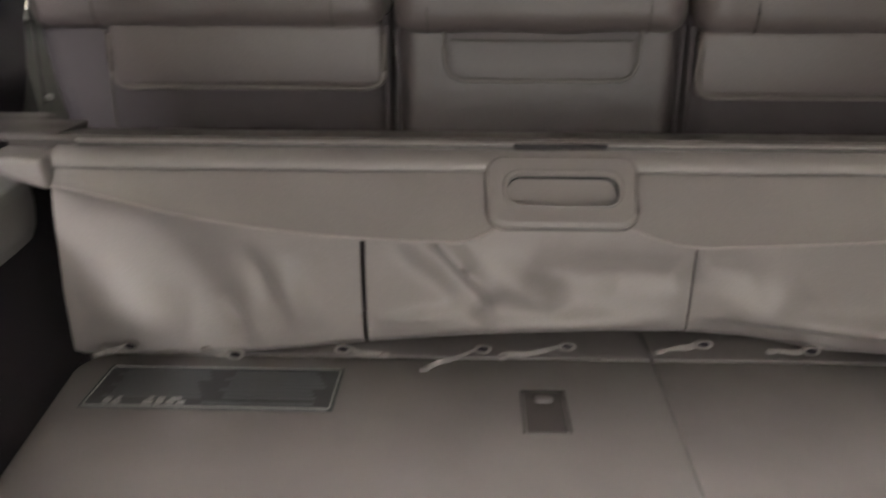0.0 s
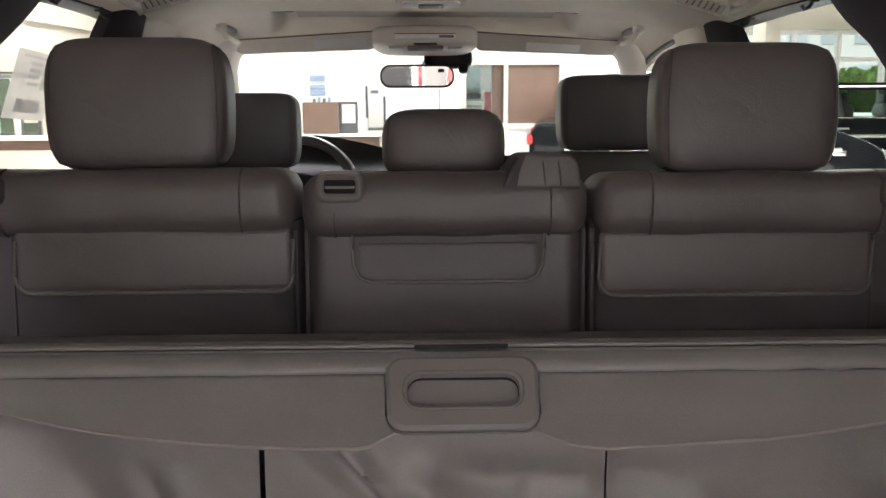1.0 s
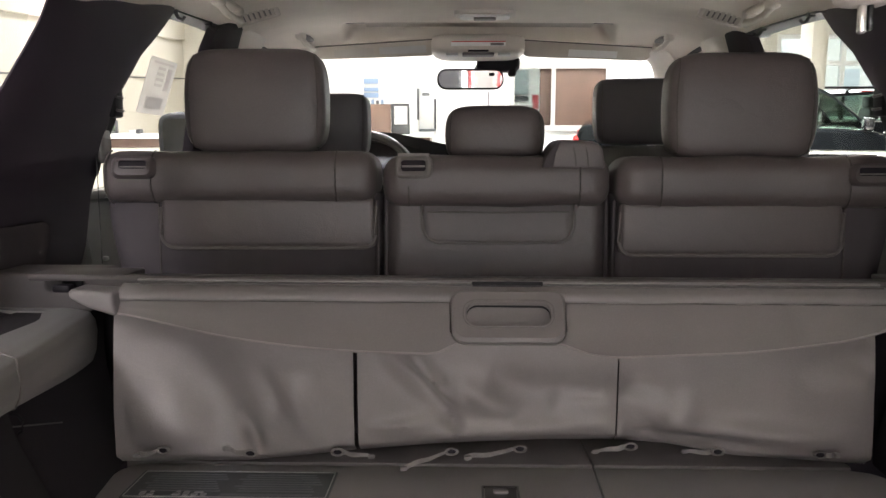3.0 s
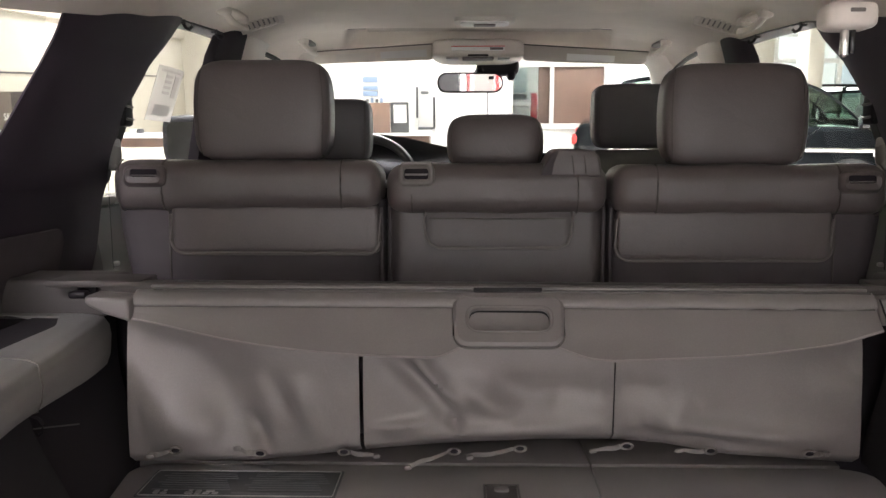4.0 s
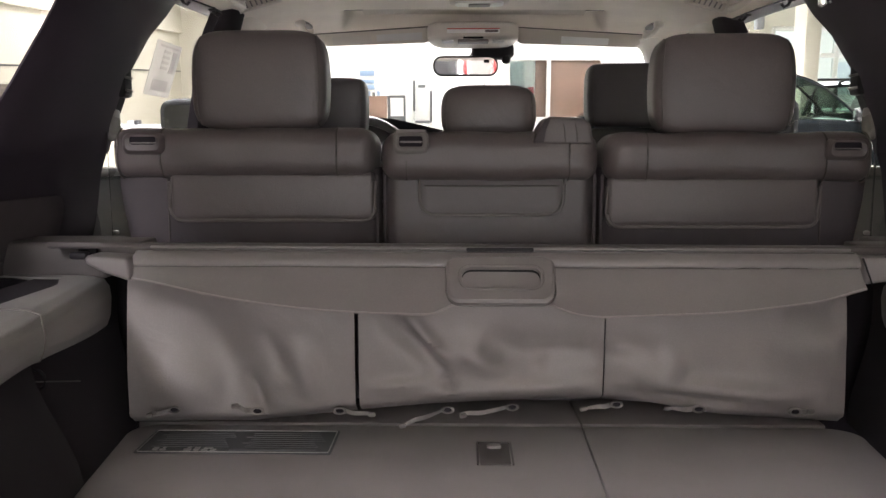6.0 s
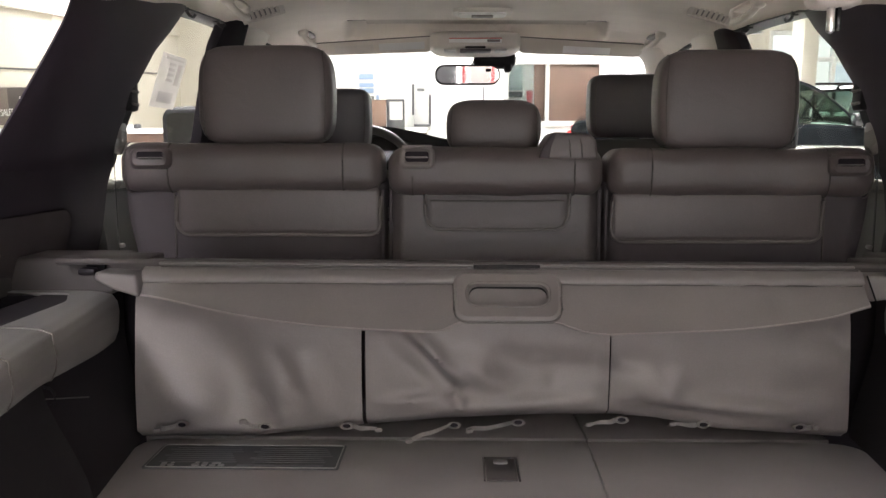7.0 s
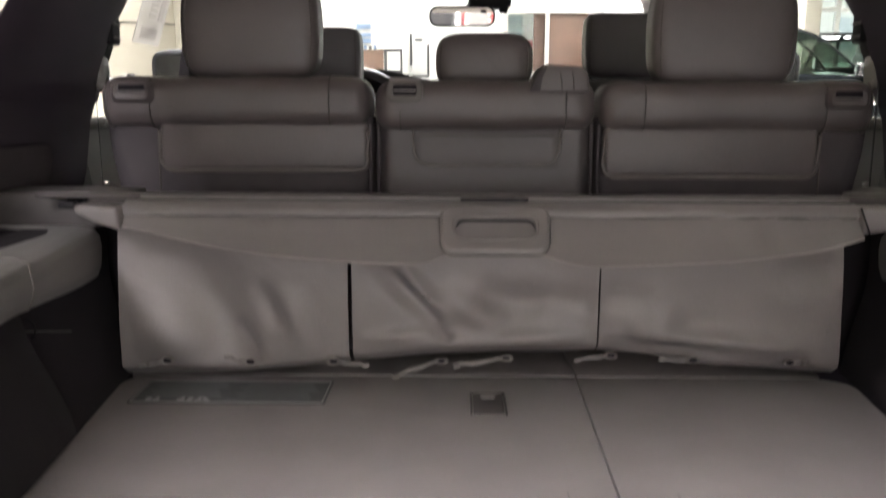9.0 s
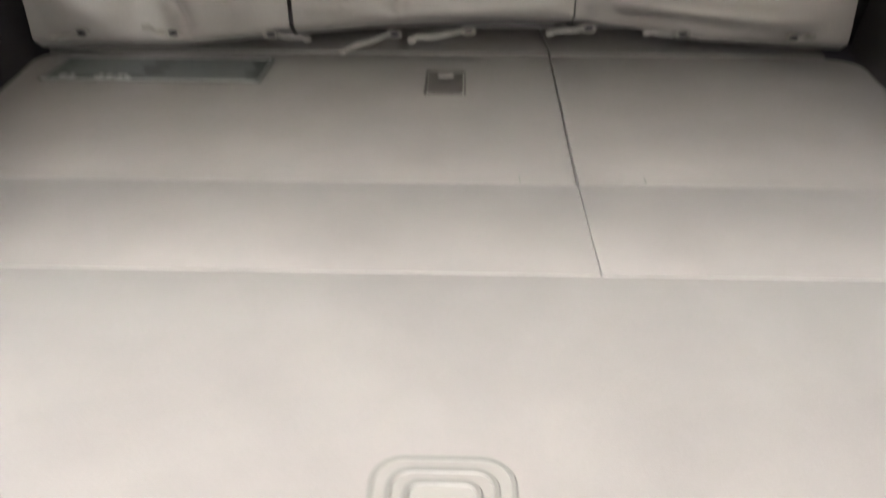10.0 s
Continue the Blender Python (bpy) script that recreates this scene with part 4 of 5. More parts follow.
def pouch(seat, x0, x1, z0, z1, y=1.395, round_out=0):
    """A flat stuffed pocket with piping on its sides and lower edge."""
    p = part("seat_pocket", box(x0, x1, y - 0.014, y + 0.01, z0, z1 + 0.02, 0.012, 4), LEATHER, seat, "leather map pocket with piping")
    r = 0.026
    edge = [(x0, z1)] + [(x0, z0 + r)] + [(x0 + r - r * math.cos(radians(a)), z0 + r - r * math.sin(radians(a))) for a in (22, 45, 68, 90)]
    edge += [(x1 - r + r * math.sin(radians(a)), z0 + r - r * math.cos(radians(a))) for a in (0, 22, 45, 68, 90)] + [(x1, z1)]
    part("piping", tube([(a, y - 0.010, b) for a, b in edge], 0.0042, 7), PIPING, p)
    return p


def outer_seat(sgn):
    x0, x1 = (-0.782, -0.2335) if sgn < 0 else (0.2335, 0.782)
    s = thing("second_row_seat", ((x0 + x1) / 2, 1.5, -0.25), "grey leather outer rear seat with headrest and map pocket", "car seat", "second-row seats")

    def back(u, v):
        z = -0.22 + 0.715 * v
        taper = 0.035 * smooth((0.48 - z) / 0.25)
        xa = x0 + (taper if sgn < 0 else 0)
        xb = x1 - (taper if sgn > 0 else 0)
        x = xa + (xb - xa) * u
        edge = min(u, 1 - u) * (xb - xa)
        return x, 1.398 + 0.02 * (1 - smooth(edge / 0.03)) - 0.05 * (0.48 - z) * 0.2 + 0.0015 * noise.noise(Vector((x * 8, z * 8, 1))), z
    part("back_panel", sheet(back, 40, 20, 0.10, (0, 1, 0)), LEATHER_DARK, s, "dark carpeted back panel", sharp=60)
    zr0, zr1 = (0.475, 0.578) if sgn < 0 else (0.465, 0.567)
    part("shoulder_roll", roll(x0, x1, zr0, zr1), LEATHER, s, "padded grey leather shoulder roll", sharp=50)
    sx = (-0.6755, -0.313) if sgn < 0 else (0.320, 0.679)
    for x in sx:
        part("seam", roll_seam(x, zr0, zr1), STITCH, s)
    # Shoulder piping is coloured lighter in place of a specular glint.
    part("piping", roll_seam(sgn * 0.764, zr0, zr1), PIPING, s, "piping over the shoulder, paler to carry its glint")
    px = (-0.664, -0.2365) if sgn < 0 else (0.2425, 0.675)
    pouch(s, px[0], px[1], 0.387 if sgn < 0 else 0.374, 0.468 if sgn < 0 else 0.458)
    # Dark cord in place of the shaded gap between the seats.
    part("seat_gap_shade", tube([(x0 if sgn > 0 else x1, 1.400, z) for z in (0.30, 0.35, 0.40, 0.45, 0.48)], 0.004, 6), LEATHER_DARK, s)
    part("panel_seam", tube([((px[0] - 0.008) if sgn < 0 else (px[1] + 0.008), 1.3955, z) for z in (0.25, 0.30, 0.35, 0.40, 0.45, 0.48)], 0.0022, 6), STITCH, s)
    latch(s, -0.708 if sgn < 0 else 0.717, 0.545 if sgn < 0 else 0.531)
    if sgn < 0:
        headrest(s, -0.486, 0.679, 0.288, 0.210)
    else:
        headrest(s, 0.492, 0.667, 0.297, 0.212)
    part("front_cushion", box(x0 + 0.01, x1 - 0.01, 1.48, 1.60, -0.2, 0.55, 0.04, 4), LEATHER, s)
    part("seat_cushion", box(x0 + 0.01, x1 - 0.01, 1.60, 2.05, -0.25, -0.05, 0.04, 4), LEATHER, s)
    part("seat_base", box(x0 + 0.06, x1 - 0.06, 1.50, 2.0, -0.42, -0.24, 0.02, 2), BLACK, s)
    return s


outer_seat(-1)
outer_seat(1)


def centre_seat():
    x0, x1 = -0.2225, 0.2245
    s = thing("second_row_seat", (0, 1.5, -0.25), "narrow grey leather centre seat with small headrest and stitched tray back", "car seat", "second-row seats")

    def back(u, v):
        z = -0.22 + 0.715 * v
        x = x0 + (x1 - x0) * u
        edge = min(u, 1 - u) * (x1 - x0)
        dip = smooth(min(x + 0.145, 0.155 - x) / 0.012) * smooth(min(z - 0.397, 0.475 - z) / 0.012) if -0.145 < x < 0.155 and 0.397 < z < 0.475 else 0
        return x, 1.394 + 0.025 * (1 - smooth(edge / 0.03)) + 0.006 * dip - 0.03 * smooth((0.40 - z) / 0.2) * 0.2, z
    part("back_panel", sheet(back, 60, 50, 0.10, (0, 1, 0)), LEATHER_SHADED, s, "grey leather back panel, shade of the cover put into its colour", sharp=60)
    r = 0.026
    edge = [(-0.145, 0.474), (-0.145, 0.45), (-0.143, 0.425), (-0.135, 0.407), (-0.118, 0.3985), (0.0, 0.3975), (0.128, 0.3985), (0.145, 0.407), (0.153, 0.425), (0.155, 0.45), (0.155, 0.474)]
    part("piping", tube([(a, 1.391, b) for a, b in edge], 0.0034, 7), PIPING, s)
    part("seam", tube([(-0.135, 1.3965, 0.458), (0.0, 1.3965, 0.457), (0.145, 1.3965, 0.458)], 0.0016, 5), STITCH, s)
    # Dark cords again fill in for the shade in the seat gaps.
    for x in (x0 + 0.006, x1 - 0.006):
        part("seat_gap_shade", tube([(x, 1.398, z) for z in (0.30, 0.35, 0.40, 0.45, 0.48)], 0.004, 6), LEATHER_DARK, s)
    part("shoulder_roll", roll(x0, x1, 0.468, 0.569, 1.370, 1.53), LEATHER, s, "padded grey leather shoulder roll", sharp=50)
    for x in (-0.170, 0.163):
        part("seam", roll_seam(x, 0.468, 0.569, 1.370), STITCH, s)
    latch(s, -0.160, 0.545, True)
    headrest(s, 0.002, 0.615, 0.210, 0.118, 1.545, 0.10, e=0.42, top=0.09)
    # padded belt guide on the shoulder

    g = part("belt_guide", prism([(0.086, 0.543), (0.094, 0.566), (0.110, 0.592), (0.120, 0.600), (0.192, 0.596), (0.205, 0.585), (0.211, 0.543)], "y", 1.370, 1.50, 0.009, 3), LEATHER, s, "padded leather belt guide", sharp=60)
    for x in (0.152, 0.176):
        part("seam", tube([(x + 0.002, 1.3692, 0.548), (x, 1.3692, 0.572), (x - 0.003, 1.3705, 0.585), (x - 0.006, 1.380, 0.597), (x - 0.006, 1.46, 0.5985)], 0.0013, 5), STITCH, g)
    part("guide_flap", prism([(0.089, 0.547), (0.096, 0.565), (0.111, 0.590), (0.124, 0.597), (0.114, 0.572), (0.110, 0.547)], "y", 1.3675, 1.3715, 0.001), LEATHER_DARK, g, "darker side flap")
    part("front_cushion", box(x0 + 0.01, x1 - 0.01, 1.48, 1.60, -0.2, 0.53, 0.04, 4), LEATHER, s)
    part("seat_cushion", box(x0 + 0.01, x1 - 0.01, 1.60, 2.05, -0.25, -0.05, 0.04, 4), LEATHER, s)
    part("seat_base", box(x0 + 0.06, x1 - 0.06, 1.50, 2.0, -0.42, -0.24, 0.02, 2), BLACK, s)


centre_seat()


# ---- belts ----
def seat_belt(sgn):
    b = thing("seat_belt", (sgn * 0.83, 1.50, 0.33), "black seat belt on the pillar with grey anchor cover", "seat belt", "seat belts")
    x = sgn * 0.815
    part("slider", box(x - 0.010, x + 0.010, 1.522, 1.572, 0.650, 0.718, 0.008, 3), BLACK, b, "black height slider")
    for zz in (0.664, 0.692):
        part("slider_ring", tube([(sgn * 0.803, 1.527, zz + 0.002), (sgn * 0.797, 1.543, zz), (sgn * 0.803, 1.564, zz + 0.002)], 0.003), PLASTIC_DARK, b, "dark grey belt ring")
    part("guide_cover", cushion(sgn * 0.842, 1.535, 0.595, 0.03, 0.05, 0.085, 0.7, 7), PLASTIC_SHINY, b, "grey belt guide cover")
    part("webbing", sheet(lambda u, v: (sgn * (0.838 + 0.019 * u - 0.012 * v), 1.495 + 0.045 * u - 0.02 * v, 0.60 - 0.258 * v), 2, 8, 0.0015, (sgn, 0, 0)), WEB_BLACK, b, "narrow dark webbing")
    part("webbing_top", sheet(lambda u, v: (sgn * (0.812 + 0.02 * v), 1.530 + 0.03 * u, 0.665 - 0.05 * v), 2, 4, 0.0015, (sgn, 0, 0)), WEB_BLACK, b, "narrow dark webbing")
    part("anchor", cushion(sgn * 0.832, 1.505, 0.350, 0.012, 0.02, 0.010, 0.7, 6), STEEL, b, "small metal anchor")


seat_belt(-1)
seat_belt(1)


def roof_belt():
    b = thing("roof_belt", (0.38, 0.68, 0.80), "pale roof-mounted belt anchor with a chrome tongue", "seat belt")
    z = 0.733
    part("bracket", cushion(0.378, 0.682, z + 0.014, 0.058, 0.05, 0.032, 0.45, 8), PALE, b, "pale plastic belt bracket", sharp=80)
    part("bracket_arm", sheet(lambda u, v: (0.366 + 0.028 * u + 0.006 * v, 0.690 + 0.02 * math.sin(u * 3.1), z + 0.022 + (roof_z(0.38, 0.69) - z) * v), 6, 4, 0.010, (0, 1, 0)), PALE, b, "pale strap arm", sharp=80)
    part("bracket_slot", box(0.371, 0.388, 0.6555, 0.6600, z + 0.016, z + 0.0205, 0.0012), PLASTIC_DARK, b, "dark slot")
    part("tongue", box(0.3680, 0.3770, 0.668, 0.678, z - 0.033, z + 0.006, 0.0035, 3), CHROME, b, "chrome belt tongue")
    part("buckle_pin", box(0.3785, 0.3850, 0.670, 0.678, z - 0.029, z + 0.004, 0.0025), BLACK_GLOSS, b, "black buckle edge")


roof_belt()


# ---- front of the cabin ----
def front_seat(sgn):
    cx, cz, high = (-0.513, 0.659, 0.50) if sgn < 0 else (0.487, 0.701, 0.60)
    s = thing("front_seat", (cx, 2.45, -0.3), "dark leather front seat with a tall headrest", "car seat", "front seats")
    headrest(s, cx, cz, 0.312, 0.198, 2.36, 0.12, FRONT_SEAT, e=0.24, top=0.02)

    def shape(u):
        return Vector((u.x * (1 - (0.35 if sgn < 0 else 0.12) * smooth((u.z - 0.1) / 0.55)), u.y, u.z))
    part("backrest", cushion(cx, 2.37, (high - 0.11) / 2, 0.54, 0.15, high + 0.11, 0.3, 14, shape), LEATHER_FRONT, s, "grey leather seat back", sharp=80)
    part("cushion", box(cx - 0.26, cx + 0.26, 2.42, 2.95, -0.28, -0.08, 0.05, 4), FRONT_SEAT, s)
    part("base", box(cx - 0.2, cx + 0.2, 2.42, 2.85, -0.42, -0.27, 0.02, 2), BLACK, s)


front_seat(-1)
front_seat(1)


def dashboard():
    d = thing("dashboard", (0, 3.3, 0.2), "dark curved dashboard with instrument hood", "dashboard")

    def hood(x):
        return 0.075 * math.exp(-((x + 0.42) / 0.27) ** 2)

    def top(u, v):
        x = -0.80 + 1.6 * u
        y = 3.14 + 0.62 * v
        return x, y + 0.05 * (abs(x) / 0.8) ** 2 - 0.06 * smooth((hood(x) - 0.02) / 0.05) * (1 - v), 0.588 + hood(x) * (1 - smooth(v / 0.6)) - 0.095 * smooth((v - 0.2) / 0.8)
    part("top_pad", sheet(top, 40, 16, 0.04, (0, 0, -1)), DASH, d, "dark soft dashboard top", sharp=60)

    def face(u, v):
        x = -0.80 + 1.6 * u
        w = smooth((hood(x) - 0.02) / 0.05)
        return x, 3.14 + 0.05 * (abs(x) / 0.8) ** 2 - 0.06 * w + 0.05 * w * math.sin(min(v * 6, 1) * 3.1) - 0.10 * smooth(v * 4), 0.586 + hood(x) - (0.62 + hood(x)) * v
    part("front_face", sheet(face, 40, 30, 0.04, (0, 1, 0)), DASH, d, "dark dashboard face")
    part("trim_strip", tube([(x, 3.02 + 0.05 * (abs(x) / 0.8) ** 2, 0.44) for x in [-0.7 + 1.4 * i / 20 for i in range(21)]], 0.006, 6), CHROME, d, "bright trim strip")
    part("centre_screen", box(-0.13, 0.13, 2.985, 3.03, 0.30, 0.44, 0.01, 3), BLACK_GLOSS, d, "black centre screen")
    w = thing("steering_wheel", (-0.45, 2.86, 0.46), "grey leather steering wheel", "steering wheel")
    tl = pose(-0.45, 2.86, 0.475, 62, 0, 0)
    ring = tube([(0.195 * math.cos(a * math.pi / 24), 0.195 * math.sin(a * math.pi / 24), 0) for a in range(48)], 0.018, 10, True)
    bmesh.ops.transform(ring, matrix=tl, verts=ring.verts)
    part("rim", ring, LEATHER_FRONT, w, "grey leather rim")
    for a in (0, 180, 270):
        sp = tube([(0.05 * math.cos(radians(a)), 0.05 * math.sin(radians(a)), 0), (0.19 * math.cos(radians(a)), 0.19 * math.sin(radians(a)), 0)], 0.016, 8)
        bmesh.ops.transform(sp, matrix=tl, verts=sp.verts)
        part("spoke", sp, PLASTIC_SHINY, w)
    hub = cushion(0, 0, 0, 0.15, 0.13, 0.05, 0.6, 8)
    bmesh.ops.transform(hub, matrix=tl, verts=hub.verts)
    part("hub", hub, DASH, w)
    col = tube([(-0.45, 2.87, 0.43), (-0.45, 3.06, 0.37)], 0.035, 10)
    part("column", col, DASH, w)


dashboard()


def windscreen():
    w = thing("windscreen", (0, 3.4, 0.45), "clear raked windscreen", "windscreen", kind="structure")

    def f(u, v):
        x = -0.80 + 1.6 * u
        return x * (1 - 0.10 * v), 3.86 - 0.72 * v - 0.10 * (2 * u - 1) ** 2, 0.43 + 0.545 * v
    g = part("pane", sheet(f, 14, 8, 0.005, (0, 1, 0.5)), GLASS, w)
    g.visible_shadow = False
    def hd(u, v):
        x = -0.72 + 1.44 * u
        return x, 3.08 + 0.06 * v - 0.05 * (2 * u - 1) ** 2, 0.992 - 0.022 * v - 0.02 * (2 * u - 1) ** 2
    part("header", sheet(hd, 16, 3, 0.03, (0, 0, 1)), LINER, w, "pale header over the windscreen")


windscreen()


def bonnet():
    # Pale tone stands in for white glare and bounces light to the headliner.
    b = thing("bonnet", (0, 4.4, 0.2), "car bonnet beyond the windscreen, pale to carry glare and bounce light", "car bonnet", kind="structure")

    def f(u, v):
        x = -0.85 + 1.7 * u
        return x, 3.80 + 1.15 * v, 0.40 - 0.03 * v - 0.16 * v ** 4 - 0.05 * abs(2 * u - 1) ** 3
    part("panel", sheet(f, 16, 12, 0.03, (0, 0, -1)), PALE, b, "pale bonnet panel", sharp=60)
    part("nose", box(-0.85, 0.85, 4.85, 5.0, -0.35, 0.20, 0.05, 3), PALE, b)


bonnet()


def sun_visor(sgn):
    v = thing("sun_visor", (sgn * 0.40, 2.95, 0.96), "pale cloth sun visor folded under the roof", "sun visor", "sun visors")
    x0, x1 = (-0.645, -0.178) if sgn < 0 else (0.148, 0.622)

    def f(u, w):
        x = x0 + (x1 - x0) * u
        out = u if sgn > 0 else 1 - u
        top = 0.994 - 0.030 * out if sgn > 0 else 0.998 - 0.028 * out
        low = 0.938 - 0.018 * out if sgn > 0 else 0.943 - 0.014 * out
        low += 0.016 * max(1 - out / 0.05, 0) ** 2 + 0.012 * max(1 - (1 - out) / 0.05, 0) ** 2
        return x, 2.925 + 0.045 * w - 0.007 * math.sin(w * 3.1), top + (low - top) * w
    p = part("flap", sheet(f, 40, 10, 0.014, (0, 1, 0.3)), VISOR, v, "pale cloth visor flap", sharp=60)

    def patch(a, b, c, d):
        def g(u, w):
            q = f(a + (b - a) * u, c + (d - c) * w)
            return q[0], q[1] - 0.0022, q[2]
        return sheet(g, 6, 3, 0.001, (0, 1, 0.3))
    # A dark cord paints the shade gap between visor and roof.
    rim = [f(i / 20, 0.0) for i in range(21)]
    part("visor_shade_line", tube([(x, y - 0.002, z - 0.001) for x, y, z in rim], 0.0022, 6), PLASTIC_DARK, p, "dark cord drawing the shade over the visor")
    if sgn < 0:
        part("mirror_cover", patch(0.19, 0.51, 0.34, 0.92), PALE, p, "pale mirror cover")
        part("visor_label", patch(0.555, 0.93, 0.34, 0.80), PAPER, p, "pale airbag label")
    else:
        part("visor_label", patch(0.36, 0.74, 0.44, 0.90), PAPER_WHITE, p, "white airbag label")
    part("pivot", tube([(x1 if sgn < 0 else x0, 2.88, 0.972), ((x1 if sgn < 0 else x0) - sgn * 0.03, 2.88, 0.975)], 0.008, 8), PALE, v)


sun_visor(-1)
sun_visor(1)


def roof_fittings():
    # dome lamp
    d = thing("dome_lamp", (-0.004, 2.37, 0.995), "pale roof lamp with a clear lens", "roof lamp")
    z = roof_z(0, 2.37)
    part("bezel", prism(rounded(-0.098, 0.090, 2.318, 2.425, 0.03, 5), "z", z - 0.012, z + 0.01, 0.004), LINER_PLASTIC, d)
    part("lens", prism(rounded(-0.080, 0.072, 2.330, 2.408, 0.02, 5), "z", z - 0.019, z - 0.0118, 0.003), PAPER_WHITE, d, "clear lamp lens")
    part("switch", prism(rounded(-0.038, 0.030, 2.345, 2.395, 0.008, 3), "z", z - 0.022, z - 0.018, 0.001), PLASTIC_DARK, d, "grey switch")
    # sun roof shade in its frame
    s = thing("sun_roof", (0, 2.65, 0.99), "closed cloth sun-roof shade in a raised frame", "sun roof", kind="structure")
    def shade(u, v):
        x, y = -0.43 + 0.83 * u, 2.625 + 0.32 * v
        return x, y, roof_z(x, y) + 0.049 - 0.004 * math.sin(v * 3.1)
    part("shade", sheet(shade, 16, 8, 0.002, (0, 0, 1)), VISOR, s, "cloth sun-roof shade")
    for x0, x1 in ((-0.462, -0.400), (0.360, 0.425)):
        part("slot", sheet(lambda u, v: (x0 + (x1 - x0) * u, 2.592 + 0.010 * v + 0.004 * abs(2 * u - 1), roof_z(x0 + (x1 - x0) * u, 2.60) - 0.001 + 0.004 * v), 6, 2, 0.003, (0, 0, 1)), BLACK, s, "dark slot at the shade's corner")
    # overhead console
    c = thing("overhead_console", (-0.02, 3.0, 0.98), "pale overhead console with map lamps and label", "console")

    def lean(u):
        return Vector((u.x * (1 - 0.10 * max(u.y, 0)), u.y, u.z))
    part("body", cushion(-0.018, 2.985, 0.972, 0.345, 0.30, 0.075, 0.34, 12, lean), LINER_PLASTIC, c, sharp=80)
    part("map_lamp", box(-0.135, -0.09, 2.845, 2.90, 0.9310, 0.9390, 0.003, 2, None), PAPER, c, "clear map lamp lens")
    part("map_lamp", box(0.055, 0.10, 2.845, 2.90, 0.9310, 0.9390, 0.003, 2, None), PAPER, c, "clear map lamp lens")
    part("switch_panel", box(-0.075, 0.04, 2.838, 2.90, 0.9290, 0.9400, 0.003), PLASTIC, c, "grey switch panel")
    part("switch", box(-0.055, 0.02, 2.836, 2.86, 0.9420, 0.9490, 0.002), BLACK, c, "dark switch slot")
    part("red_line", box(-0.115, 0.080, 2.833, 2.842, 0.9752, 0.9782, 0.0), RED, c, "red label edge")
    part("label", box(-0.115, 0.080, 2.832, 2.842, 0.9610, 0.9745, 0.0015), PAPER_WHITE, c, "white label plate")
    part("text_bar", box(0.026, 0.074, 2.8305, 2.834, 0.9630, 0.9720, 0.001), PLASTIC, c)
    # rear-view mirror on its black stem
    m = thing("rear_view_mirror", (-0.015, 3.13, 0.93), "black rear-view mirror under a black sensor box", "mirror")
    lean_down = Matrix.Translation((0, 3.11, 0.877)) @ pose(0, 0, 0, 3.4, 0, 0) @ Matrix.Translation((0, -3.11, -0.877))

    def tipped(bm):
        bmesh.ops.transform(bm, matrix=lean_down, verts=bm.verts)
        return bm
    part("housing", tipped(prism(rounded(-0.176, 0.086, 0.827, 0.908, 0.036, 7), "y", 3.10, 3.125, 0.008, 3)), BLACK, m, "black mirror housing")
    part("glass", tipped(prism(rounded(-0.1690, 0.0790, 0.8345, 0.9005, 0.030, 7), "y", 3.0985, 3.1002)), MIRROR, m, "mirror glass")
    part("display", tipped(box(0.028, 0.050, 3.0965, 3.0985, 0.880, 0.892, 0.0)), BLACK, m)
    part("stem", tube([(-0.03, 3.125, 0.885), (0.01, 3.17, 0.95)], 0.015, 8), BLACK, m)
    part("sensor_box", cushion(0.065, 3.14, 0.930, 0.17, 0.10, 0.07, 0.5, 8), BLACK, m, "black sensor box")
    part("sensor_foot", cushion(0.118, 3.12, 0.902, 0.035, 0.05, 0.05, 0.6, 6), BLACK, m)


roof_fittings()


def door_mirror(sgn):
    m = thing("door_mirror", (sgn * 1.12, 3.15, 0.60), "dark door mirror outside the front window", "mirror", "door mirrors")
    c = pose(sgn * 1.15, 3.15, 0.645, 4.5, 0, 0)
    b = cushion(0, 0, 0, 0.29, 0.13, 0.20, 0.4, 10)
    bmesh.ops.transform(b, matrix=c, verts=b.verts)
    part("housing", b, DASH, m, "dark mirror housing", sharp=80)
    g = prism(rounded(-0.115, 0.115, -0.075, 0.075, 0.03, 6), "y", -0.0655, -0.0625)
    bmesh.ops.transform(g, matrix=c, verts=g.verts)
    part("glass", g, BLACK_GLOSS, m, "dark mirror glass")
    part("arm", tube([(sgn * 0.93, 3.18, 0.50), (sgn * 1.06, 3.16, 0.52)], 0.025, 8), BLACK_GLOSS, m)


door_mirror(-1)
door_mirror(1)


def window_sticker():
    def pos(u, v):
        z = 0.674 + 0.137 * v
        return -(side_x(z) + 0.036), 1.778 + 0.185 * u + 0.014 * v, z
    s = thing("window_sticker", (-0.83, 1.8, 0.66), "white printed price sheet stuck inside the door glass", "paper sheet")
    part("sheet", sheet(pos, 2, 4, 0.0008, (-1, 0, 0)), SHEER, s)
    for i, (a, b, c, d) in enumerate(((0.35, 0.62, 0.80, 0.85), (0.35, 0.62, 0.70, 0.75), (0.35, 0.62, 0.60, 0.65), (0.35, 0.62, 0.50, 0.55), (0.2, 0.8, 0.10, 0.30), (0.15, 0.9, 0.90, 0.94), (0.70, 0.88, 0.45, 0.85))):
        part("text_bar", sheet(lambda u, v: (pos(a + (b - a) * u, c + (d - c) * v)[0] + 0.001, *pos(a + (b - a) * u, c + (d - c) * v)[1:]), 1, 1, 0.0006, (-1, 0, 0)), SHEER_INK, s)


window_sticker()


